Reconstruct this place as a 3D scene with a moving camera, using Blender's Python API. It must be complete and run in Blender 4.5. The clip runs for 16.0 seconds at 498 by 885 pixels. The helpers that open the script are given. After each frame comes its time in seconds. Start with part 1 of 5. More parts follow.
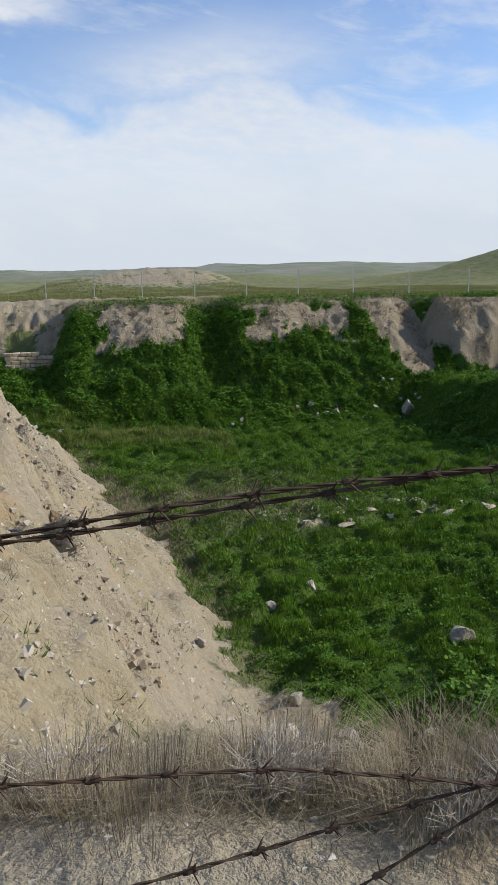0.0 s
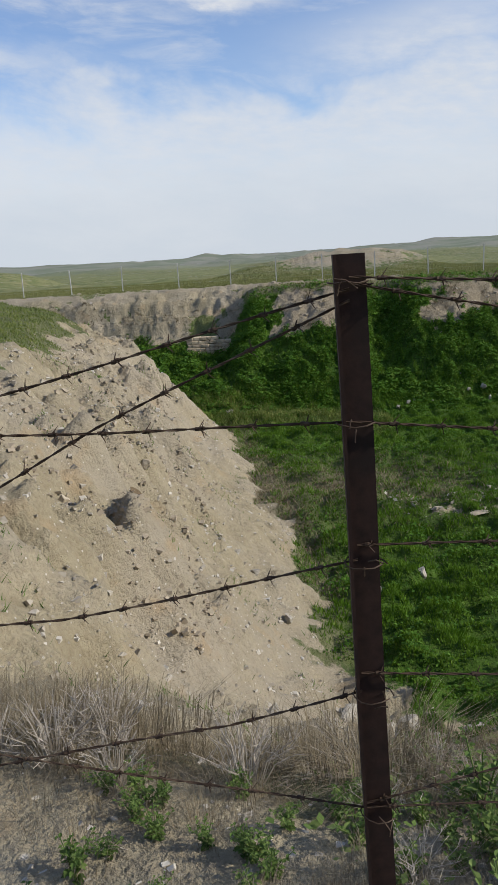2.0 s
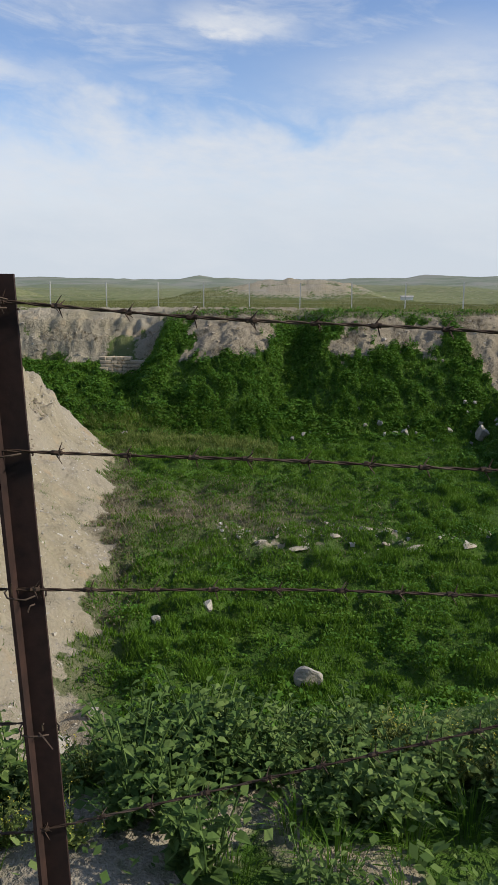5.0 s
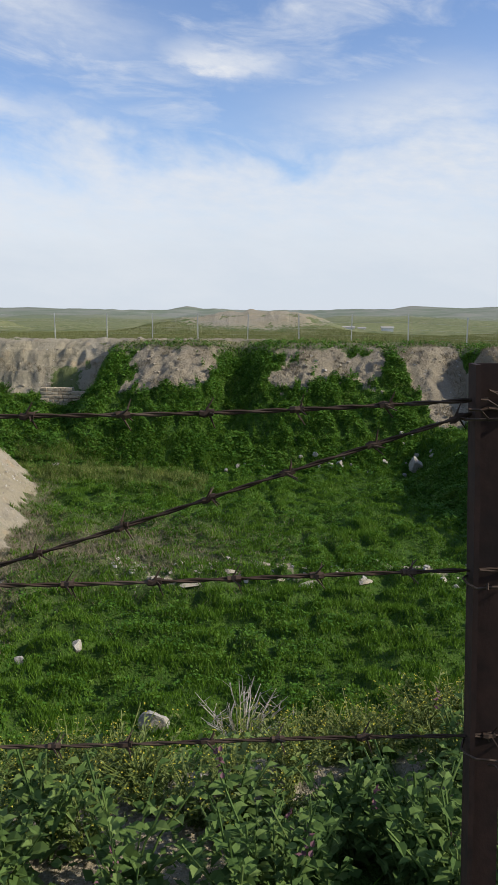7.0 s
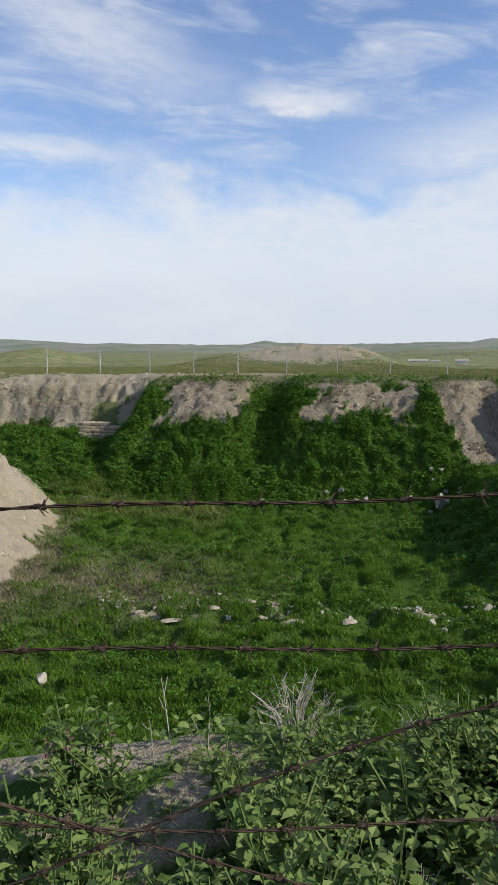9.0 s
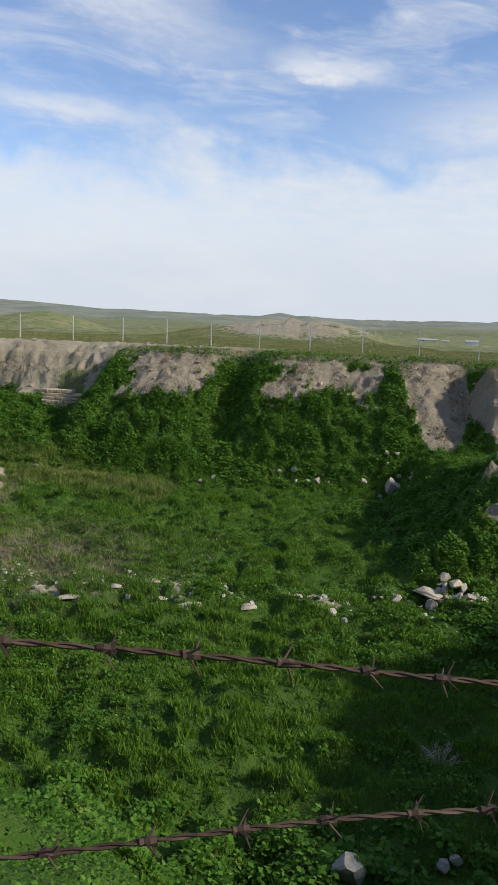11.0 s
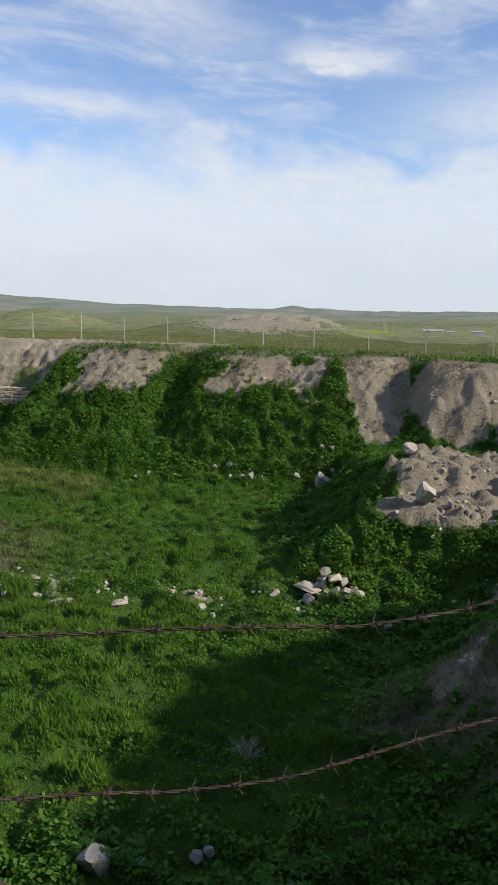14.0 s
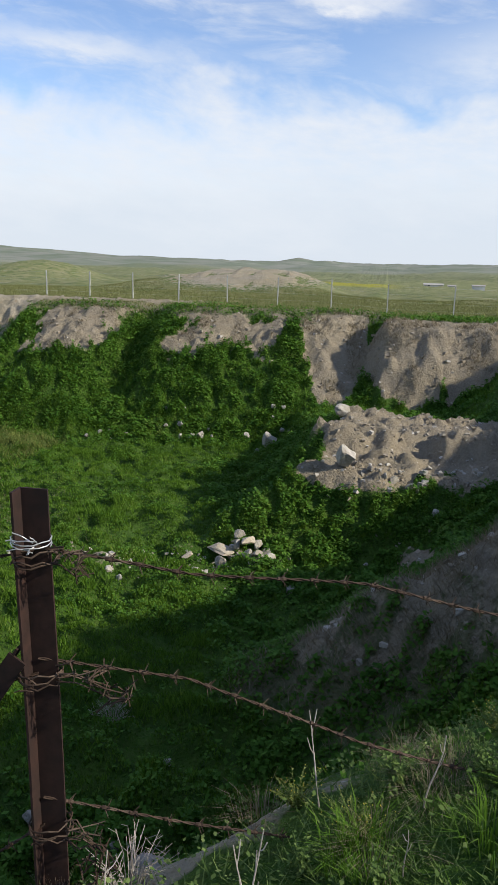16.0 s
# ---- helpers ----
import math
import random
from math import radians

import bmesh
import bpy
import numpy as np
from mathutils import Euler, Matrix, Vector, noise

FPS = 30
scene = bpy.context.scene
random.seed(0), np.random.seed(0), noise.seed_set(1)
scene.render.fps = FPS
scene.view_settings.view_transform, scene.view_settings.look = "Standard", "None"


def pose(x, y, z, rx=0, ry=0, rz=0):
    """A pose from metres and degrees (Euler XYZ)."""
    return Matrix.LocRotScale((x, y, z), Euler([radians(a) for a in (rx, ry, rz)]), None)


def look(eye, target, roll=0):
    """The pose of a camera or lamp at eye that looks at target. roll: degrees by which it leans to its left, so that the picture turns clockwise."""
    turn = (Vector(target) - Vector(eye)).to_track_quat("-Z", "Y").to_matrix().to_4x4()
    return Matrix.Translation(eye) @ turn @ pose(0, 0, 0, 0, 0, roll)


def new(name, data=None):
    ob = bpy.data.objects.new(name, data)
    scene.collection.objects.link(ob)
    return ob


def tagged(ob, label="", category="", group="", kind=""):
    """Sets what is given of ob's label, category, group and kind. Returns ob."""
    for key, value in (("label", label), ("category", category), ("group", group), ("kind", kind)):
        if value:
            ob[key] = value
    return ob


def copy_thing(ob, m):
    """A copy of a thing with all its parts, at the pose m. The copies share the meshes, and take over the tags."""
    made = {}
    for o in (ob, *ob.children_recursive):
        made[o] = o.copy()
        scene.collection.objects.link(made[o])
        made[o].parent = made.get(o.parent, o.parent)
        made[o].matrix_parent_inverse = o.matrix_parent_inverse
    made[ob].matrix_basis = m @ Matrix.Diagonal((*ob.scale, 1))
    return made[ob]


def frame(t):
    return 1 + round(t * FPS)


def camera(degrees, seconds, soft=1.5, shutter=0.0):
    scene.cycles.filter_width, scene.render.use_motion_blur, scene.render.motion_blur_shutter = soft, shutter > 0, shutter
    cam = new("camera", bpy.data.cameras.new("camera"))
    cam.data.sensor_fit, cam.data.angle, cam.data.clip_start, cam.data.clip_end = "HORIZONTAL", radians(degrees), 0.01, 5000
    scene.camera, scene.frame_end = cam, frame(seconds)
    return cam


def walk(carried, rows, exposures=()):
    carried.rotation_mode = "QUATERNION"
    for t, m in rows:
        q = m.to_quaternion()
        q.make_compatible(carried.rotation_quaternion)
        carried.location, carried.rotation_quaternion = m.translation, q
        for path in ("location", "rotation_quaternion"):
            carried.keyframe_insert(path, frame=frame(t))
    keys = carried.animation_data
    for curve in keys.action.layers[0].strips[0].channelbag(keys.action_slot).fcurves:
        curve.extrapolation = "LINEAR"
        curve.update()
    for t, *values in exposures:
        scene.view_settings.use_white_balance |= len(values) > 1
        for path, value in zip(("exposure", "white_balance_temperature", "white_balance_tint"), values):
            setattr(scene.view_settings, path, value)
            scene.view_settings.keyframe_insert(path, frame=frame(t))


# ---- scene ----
cam = camera(35.8, 16.0)
PATH = [
    (0, (-2.044, 0.861, 1.481), (-1.625, 2.768, 1.047), -1.1),
    (0.5, (-1.604, 0.696, 1.514), (-1.348, 2.62, 1.033), -3.4),
    (1, (-1.175, 0.506, 1.561), (-1.073, 2.439, 1.055), -6.3),
    (1.5, (-0.592, 0.328, 1.609), (-0.583, 2.293, 1.234), -2.4),
    (1.9, (-0.184, 0.278, 1.587), (-0.276, 2.222, 1.127), -3.5),
    (2, (-0.087, 0.283, 1.583), (-0.215, 2.224, 1.119), -3.7),
    (2.1, (0.024, 0.296, 1.574), (-0.095, 2.237, 1.106), -3.5),
    (2.3, (0.259, 0.33, 1.543), (0.092, 2.276, 1.112), 0.1),
    (2.4, (0.371, 0.34, 1.53), (0.255, 2.277, 1.048), 3.1),
    (2.5, (0.479, 0.337, 1.515), (0.305, 2.266, 1.017), -0.0),
    (3, (1.101, 0.417, 1.522), (0.797, 2.333, 1.036), -0.2),
    (3.5, (1.77, 0.479, 1.501), (1.525, 2.409, 1.036), -1.4),
    (4, (2.4, 0.589, 1.49), (2.234, 2.54, 1.084), 1.0),
    (4.5, (3.035, 0.582, 1.498), (2.868, 2.537, 1.112), 1.0),
    (4.7, (3.295, 0.554, 1.509), (3.212, 2.511, 1.104), -0.0),
    (6.8, (5.746, 0.976, 1.534), (5.616, 2.937, 1.161), 1.6),
    (7, (5.945, 0.99, 1.544), (5.889, 2.962, 1.215), 0.2),
    (7.5, (6.349, 0.974, 1.555), (6.144, 2.94, 1.249), 0.7),
    (8, (6.991, 1.107, 1.545), (6.73, 3.071, 1.27), 0.0),
    (8.5, (7.593, 1.329, 1.547), (7.427, 3.305, 1.289), -0.6),
    (9, (8.126, 1.203, 1.589), (7.869, 3.172, 1.346), -0.3),
    (9.5, (8.662, 1.329, 1.632), (8.456, 3.295, 1.327), 0.4),
    (10, (9.243, 1.358, 1.693), (8.943, 3.312, 1.386), -0.5),
    (10.2, (9.491, 1.552, 1.706), (9.249, 3.51, 1.382), 1.2),
    (12.3, (11.848, 2.19, 1.761), (11.419, 4.123, 1.478), 2.0),
    (12.5, (12.088, 2.251, 1.764), (11.612, 4.173, 1.488), 0.5),
    (12.7, (12.313, 2.36, 1.765), (11.847, 4.281, 1.459), 1.6),
    (12.8, (12.421, 2.376, 1.767), (12.008, 4.312, 1.487), 2.0),
    (13, (12.62, 2.358, 1.755), (12.212, 4.302, 1.522), 2.2),
    (13.2, (12.796, 2.421, 1.776), (12.406, 4.358, 1.463), 2.0),
    (13.5, (13.106, 2.43, 1.809), (12.762, 4.372, 1.476), 1.2),
    (14, (13.701, 2.392, 1.936), (13.379, 4.338, 1.602), 1.3),
    (14.5, (14.267, 2.433, 1.99), (13.961, 4.368, 1.587), -0.6),
    (15, (14.747, 2.56, 2.093), (14.316, 4.481, 1.738), -1.2),
    (15.5, (15.286, 2.665, 2.143), (15.064, 4.622, 1.793), 1.5),
    (15.6, (15.397, 2.697, 2.149), (15.125, 4.65, 1.814), 2.1),
    (16, (15.852, 2.856, 2.192), (15.525, 4.777, 1.741), 1.5),
]
walk(cam, [(t, look(eye, target, roll)) for t, eye, target, roll in PATH], [(0, 0.0), (1.5, -0.12), (4.5, -0.1), (7.0, 0.0), (12.5, 0.0), (13.5, 0.0), (14.5, 0.06), (16.0, 0.13)])


# ---- light ----
SUN_EL, SUN_AZ = radians(30.5), radians(97)
world = bpy.data.worlds.new("sky")
scene.world = world
world.use_nodes = True


class Net:
    """A node tree, written as nested calls."""

    def __init__(self, tree):
        self.t = tree

    def node(self, kind, **props):
        n = self.t.nodes.new(kind)
        for k, v in props.items():
            setattr(n, k, v)
        return n

    def put(self, socket, value):
        if isinstance(value, bpy.types.NodeSocket):
            self.t.links.new(value, socket)
        elif value is not None:
            socket.default_value = value

    def m(self, op, a, b=None, c=None, clamp=False):
        n = self.node("ShaderNodeMath", operation=op, use_clamp=clamp)
        for s, v in zip(n.inputs, (a, b, c)):
            self.put(s, v)
        return n.outputs[0]

    def ramp(self, value, *stops):
        n = self.node("ShaderNodeValToRGB")
        e = n.color_ramp.elements
        while len(e) < len(stops):
            e.new(0.5)
        for q, (p, c) in zip(e, stops):
            q.position = p
            q.color = (c, c, c, 1) if isinstance(c, (int, float)) else (*c, 1)
        self.put(n.inputs[0], value)
        return n.outputs[0]

    def step(self, value, lo, hi):
        n = self.node("ShaderNodeMapRange", interpolation_type="SMOOTHSTEP")
        for s, v in zip(n.inputs, (value, lo, hi, 0.0, 1.0)):
            self.put(s, v)
        return n.outputs[0]

    def mix(self, f, a, b, kind="MIX"):
        n = self.node("ShaderNodeMix", data_type="RGBA", blend_type=kind)
        self.put(n.inputs[0], f)
        for s, v in ((n.inputs[6], a), (n.inputs[7], b)):
            self.put(s, (*v, 1) if isinstance(v, tuple) and len(v) == 3 else v)
        return n.outputs[2]

    def noise(self, vec, scale, detail=4.0, rough=0.55, distort=0.0):
        n = self.node("ShaderNodeTexNoise")
        self.put(n.inputs["Vector"], vec)
        n.inputs["Scale"].default_value = scale
        n.inputs["Detail"].default_value = detail
        n.inputs["Roughness"].default_value = rough
        n.inputs["Distortion"].default_value = distort
        return n.outputs["Fac"]

    def voronoi(self, vec, scale, feature="F1", out="Distance"):
        n = self.node("ShaderNodeTexVoronoi", feature=feature)
        self.put(n.inputs["Vector"], vec)
        n.inputs["Scale"].default_value = scale
        return n.outputs[out]

    def scaled(self, vec, sx, sy, sz):
        n = self.node("ShaderNodeMapping")
        self.put(n.inputs[0], vec)
        n.inputs["Scale"].default_value = (sx, sy, sz)
        return n.outputs[0]


def make_sky():
    w = Net(world.node_tree)
    world.node_tree.nodes.clear()
    coord = w.node("ShaderNodeTexCoord").outputs["Generated"]
    sep = w.node("ShaderNodeSeparateXYZ")
    w.put(sep.inputs[0], coord)
    x, y, z = sep.outputs
    az = w.m("MULTIPLY", w.m("ARCTAN2", x, y), 57.2958)
    el = w.m("MULTIPLY", w.m("ARCSINE", z), 57.2958)
    comb = w.node("ShaderNodeCombineXYZ")
    w.put(comb.inputs[0], w.m("MULTIPLY", az, 0.05))
    w.put(comb.inputs[1], w.m("MULTIPLY", w.m("ADD", el, w.m("MULTIPLY", az, 0.10)), 0.14))
    flat = comb.outputs[0]
    warp = w.m("SUBTRACT", w.noise(flat, 3.0, 6, 0.6), 0.5)
    warp2 = w.m("SUBTRACT", w.noise(flat, 9.0, 5, 0.6), 0.5)
    azw = w.m("ADD", az, w.m("MULTIPLY", warp, 7.0))
    elw = w.m("ADD", w.m("ADD", el, w.m("MULTIPLY", warp, 2.6)), w.m("MULTIPLY", warp2, 1.4))

    def bank(a, e, wa, we, tilt=0.0, gain=1.0):
        da = w.m("SUBTRACT", azw, a)
        de = w.m("SUBTRACT", w.m("SUBTRACT", elw, e), w.m("MULTIPLY", da, tilt))
        r = w.m("ADD", w.m("POWER", w.m("ABSOLUTE", w.m("DIVIDE", da, wa)), 2.0), w.m("POWER", w.m("ABSOLUTE", w.m("DIVIDE", de, we)), 2.0))
        return w.m("MULTIPLY", w.m("EXPONENT", w.m("MULTIPLY", r, -1.0)), gain)

    billow = w.m("SUBTRACT", w.noise(w.scaled(flat, 1.0, 0.55, 1.0), 1.6, 6, 0.55, 0.3), 0.5)
    veil = w.step(w.m("ADD", elw, w.m("MULTIPLY", billow, 17.0)), 12.6, 9.0)
    streak = w.m("MULTIPLY", w.step(w.noise(w.scaled(flat, 1.0, 1.3, 1.0), 2.2, 7, 0.6, 0.6), 0.40, 0.78), 0.8)
    total = w.m("MAXIMUM", veil, streak)
    for args in CLOUD_BANKS:
        total = w.m("MAXIMUM", total, bank(*args))
    body = w.m("ADD", 0.80, w.m("MULTIPLY", w.step(el, 8.0, 3.0), 0.16))
    total = w.m("MULTIPLY", total, w.m("ADD", body, w.m("MULTIPLY", warp2, w.m("MULTIPLY", w.step(el, 2.0, 12.0), 0.9))), clamp=True)
    sky = w.node("ShaderNodeTexSky", sky_type="NISHITA", sun_disc=False)
    sky.sun_elevation, sky.sun_rotation, sky.air_density, sky.dust_density = SUN_EL, SUN_AZ, 1.0, 0.1
    clear = w.node("ShaderNodeBackground")
    w.put(clear.inputs[0], w.mix(1.0, sky.outputs[0], (0.93, 0.98, 1.16), "MULTIPLY"))
    clear.inputs[1].default_value = SKY_STRENGTH
    white = w.node("ShaderNodeBackground")
    w.put(white.inputs[0], w.mix(w.m("ADD", w.m("MULTIPLY", w.step(el, 0.5, 9.0), 0.75), w.m("MULTIPLY", w.m("ADD", billow, warp), 0.9), clamp=True), (0.65, 0.715, 0.805), (0.80, 0.825, 0.87)))
    white.inputs[1].default_value = CLOUD_STRENGTH
    mixer = w.node("ShaderNodeMixShader")
    w.put(mixer.inputs[0], total)
    w.put(mixer.inputs[1], clear.outputs[0])
    w.put(mixer.inputs[2], white.outputs[0])
    out = w.node("ShaderNodeOutputWorld")
    w.put(out.inputs[0], mixer.outputs[0])


SKY_STRENGTH, CLOUD_STRENGTH = 0.145, 1.0
# azimuth, elevation, half widths, tilt, weight
CLOUD_BANKS = [(-3.6, 16.9, 4.4, 1.0, -0.06, 1.15), (-19.0, 21.0, 9.0, 2.6, -0.35, 0.8), (-22.0, 13.6, 7.5, 1.0, -0.05, 0.9), (10.0, 13.5, 9.0, 2.4, 0.08, 0.85)]
make_sky()
sun = new("sun", bpy.data.lights.new("sun", "SUN"))
sun.data.energy, sun.data.angle, sun.data.color = 5.0, radians(1.6), (1.0, 0.935, 0.81)
sun.matrix_world = look((0, 0, 0), (-math.cos(SUN_EL) * math.sin(SUN_AZ), -math.cos(SUN_EL) * math.cos(SUN_AZ), -math.sin(SUN_EL)))

# ---- terrain ----
S, ZOFF = 0.85, 0.37  # metres per plan unit, height of the plan's datum
# the near bank's edge, as pairs of plan x and y
EDGE = (-40, 3.2, -2.4, 3.2, 0, 2.65, 3.5, 3.05, 7, 4.0, 10, 4.5, 11.4, 4.1, 13.5, 3.9, 15.3, 4.1, 17, 4.7, 18, 5.5, 19.2, 6.3, 20.5, 6.9, 22, 7.8, 25, 11, 28, 20)


def hashed(i, j, seed):
    n = (i.astype(np.int64) * 374761393 + j.astype(np.int64) * 668265263 + seed * 1442695041) & 0x7FFFFFFF
    n = ((n ^ (n >> 13)) * 1274126177) & 0x7FFFFFFF
    return ((n ^ (n >> 16)) & 0xFFFF) / 32767.5 - 1.0


def vnoise(x, y, seed):
    i, j = np.floor(x), np.floor(y)
    u, v = x - i, y - j
    u, v = u * u * (3 - 2 * u), v * v * (3 - 2 * v)
    a, b = hashed(i, j, seed), hashed(i + 1, j, seed)
    c, d = hashed(i, j + 1, seed), hashed(i + 1, j + 1, seed)
    return (a + (b - a) * u) * (1 - v) + (c + (d - c) * u) * v


def fbm(x, y, seed, octaves=4):
    total, amp, norm = 0.0, 1.0, 0.0
    for k in range(octaves):
        total = total + amp * vnoise(x * 2.03 ** k + 17 * k, y * 2.03 ** k - 9 * k, seed + k)
        norm, amp = norm + amp, amp * 0.5
    return total / norm * 1.6


def smooth(x, lo, hi):
    t = np.clip((x - lo) / (hi - lo), 0, 1)
    return t * t * (3 - 2 * t)


def smax(a, b, k=0.25):
    h = np.clip(0.5 + 0.5 * (a - b) / k, 0, 1)
    return b + (a - b) * h + k * h * (1 - h)


def bell(x, c, w):
    return np.exp(-((x - c) / w) ** 2)


def line(x, *pts):
    return np.interp(x, pts[0::2], pts[1::2])


def clump(x, y, f=1.0, seed=61):
    """Domed tussocks with narrow gaps between them, 0 to 1."""
    return np.minimum(np.abs(fbm(x * 1.25 * f, y * 1.7 * f, seed, 3)), 0.6) / 0.6


def plan(a, b):
    """Height and cover in plan units: z, bare soil, dry grass, each 0 to 1."""
    n1, n2, n3 = fbm(a * 0.22, b * 0.22, 3), fbm(a * 0.8, b * 0.8, 11), fbm(a * 2.6, b * 2.6, 23)
    floor = -6.3 + 0.12 * n1 + 0.10 * n2 + 0.16 * fbm(a * 0.9, b * 1.9, 29, 3) + 0.12 * smooth(b, 20.5, 22.5) - 0.1 * smooth(b, 24, 34) + 0.25 * bell(b, 22, 1.2)
    ground = line(a, -40, -0.35, 0, -0.35, 4, -0.33, 8, -0.25, 11, -0.15, 13.5, -0.1, 16, 0.05, 17.5, 0.22, 18.5, 0.42, 19.5, 0.62, 22, 1.0, 40, 1.2) + 0.05 * n2
    # near bank
    edge = line(a, *EDGE) + 0.2 * n2
    d = b - edge
    south = ground - line(a, -2, 0.62, 1, 0.74, 4, 0.72, 9, 0.72, 11.5, 1.0, 30, 1.05) * np.where(d > -3, np.log1p(np.exp(np.clip(d * 4, -20, 40))) / 4, 0) + 0.12 * n2 * smooth(d, 0, 2) + 0.18 * bell(a, 8.6, 1.3) * bell(d, 0, 0.5)
    # clay spur at the west
    foot = line(b, 5, 0.9, 13, 0.5, 19, 0.1, 23, -1.2, 28, -1.6, 34, -3.2, 38, -5.0) + 0.25 * n1
    u = foot - a + 0.22 * n2
    u = u + (0.55 * np.abs(vnoise(a * 0.3, b * 1.1, 5)) + 0.3 * vnoise(a * 0.6, b * 2.7, 8) + 0.25 * n2) * smooth(u, 1.6, 2.8) * smooth(u, 6, 4.4)
    west = -6.3 + np.where(u < 0, 0.7 * u, line(u, 0, 0, 1.5, 1.15, 2.8, 2.8, 3.1, 3.2, 3.4, 3.8, 3.8, 4.3, 4.5, 4.95, 6.2, 6.3, 9, 6.7, 40, 6.2))
    gentle = -6.3 + np.where(u < 0, 0.7 * u, line(u, 0, 0, 2.6, 2.0, 3.8, 3.2, 4.8, 4.4, 5.6, 5.2, 7.0, 6.2, 9, 6.7, 40, 6.2))
    west = west + (gentle - west) * smooth(b, 15.5, 20)
    nose = 0.4 - 0.55 * (b - 28.0) + 0.3 * n2
    west = np.minimum(west, np.where(b > 20, nose, 9))
    # far wall
    gully = 1.9 * bell(a, 4.9, 1.3) + -0.35 * bell(a, 15.8, 1.0) + 0.7 * bell(a, -1.6, 0.9) - 0.5 * bell(a, 9.0, 2.0) - 0.4 * bell(a, 13.0, 1.2) - 0.4 * bell(a, 1.8, 1.2)
    t = b - 38.1 - gully * smooth(b, 38.5, 42) - 0.45 * n1 - 0.25 * n2
    t = t + (0.09 * n3 + 0.35 * n2) * smooth(t, 4.5, 6) * (1 - 0.5 * smooth(a, -1.5, -4))
    main = line(t, 0, 0, 5.4, 3.75, 6.4, 4.5, 7.5, 5.15, 8.5, 5.7, 9.8, 6.0)
    left = line(t, -2, 0, 9.3, 2.8, 9.7, 3.3, 10.0, 4.1, 10.5, 4.6, 10.8, 5.4, 11.6, 5.8, 13, 6.0)
    right = line(t, 0, 0, 1.8, 1.9, 2.4, 2.6, 2.9, 3.4, 4.0, 4.7, 4.7, 5.5, 6, 5.8)
    wl, wr = smooth(a, -2.0, -4.2), smooth(a, 17.6, 18.9)
    top = main * (1 - wl) * (1 - wr) + left * wl + right * wr
    r = np.hypot(a, b)
    far = -4.5 * smooth(b, 60, 260) + 0.35 * n1 * smooth(b, 50, 90)
    far = far + 2.1 * np.clip(smooth(np.abs(a - 6.0) + n1, 10.5, 2.5) * bell(b, 79, 8) + 0.55 * bell(a, -3.5, 3.0) * bell(b, 76, 6), 0, 1.0) * (1 + 0.12 * n2)
    far = far + 7.5 * bell(a, -92, 20) * bell(b, 245, 30) + 25 * bell(a, 195, 55) * bell(b, 230, 75)
    far = far + fbm(a * 0.012, b * 0.012, 41) * 5 * smooth(r, 150, 500) + (17 + 9 * fbm(a * 0.0022, b * 0.0022, 47)) * smooth(r, 700, 2600)
    far = far + 29 * bell(a, -1230, 330) * bell(b, 2300, 400) + 17 * (bell(a, -285, 60) + 0.7 * bell(a, -180, 40)) * bell(b, 2750, 300) + 9 * bell(a, 800, 500) * bell(b, 2700, 400)
    north = np.where(t < 0, 0.6 * t, top) - 6.3 + far * smooth(t, 8, 14)
    # eastern shelf, rib and bank
    face = b - 27.0 + 0.35 * n1 + 0.35 * n2
    front = line(face, -5, -7.5, -2.9, -6.3, -0.9, -4.6, -0.2, -4.05, 1.3, -3.85, 2.0, -3.3, 4.2, -3.1, 6, -4.0, 9, -4.4, 14, -4.8, 18, -5.2, 24, -14, 60, -40)
    flank = -6.3 + line(a + 0.5 * n2, 10, -2, 13.6, 0, 15.5, 1.6, 16.9, 2.7, 18.1, 3.6, 19.5, 4.2, 40, 4.6)
    shelf = np.minimum(front, flank) + line(a, 25, 0, 31, 3.4)
    rib = line(a, 10, -10.2, 18.3, -4.2, 20.8, -2.4, 24, 0.8, 40, 1.5) - 0.6 * np.abs(b - 17.2 + 0.5 * n1) + 0.3 * n2
    rib = np.minimum(rib, ground)
    east = np.minimum(-6.3 + (0.72 + 0.7 * smooth(b, 19, 15)) * (a - 19.2) + 0.25 * n2, ground + 0.1)
    z = smax(floor, south, 0.5)
    for other, k in ((west, 0.25), (north, 0.3), (shelf, 0.3), (rib, 0.25), (np.where(b < 46, east, -20), 0.4)):
        z = smax(z, other, k)
    # cover
    spur = smooth(u + 0.35 * n3 + 0.3 * n2, 0.0, 0.6) * smooth(b, 42, 33) * (1 - 0.92 * smooth(u + 0.6 * n2 + 0.3 * n3 - 0.5 * bell(b, 25, 3), 5.6, 6.5)) * smooth(d, 0.0, 0.8)
    talus = smooth(d, 0.3, 1.4) * smooth(a + 0.9 * n2 + 0.4 * n3 + 0.25 * (b - 8), 3.0, 1.7) * smooth(b + 0.6 * n2, 14.5, 12.8)
    aw = a + 0.75 * n2 + 0.35 * n3
    caps = smooth(aw, -1.4, -0.4) * smooth(aw, 4.6, 3.6) + smooth(aw, 7.0, 8.2) * smooth(aw, 13.9, 13.0) + smooth(aw, 14.2, 15.0) * smooth(aw, 18.2, 17.4) + smooth(a, 16.9, 17.6)
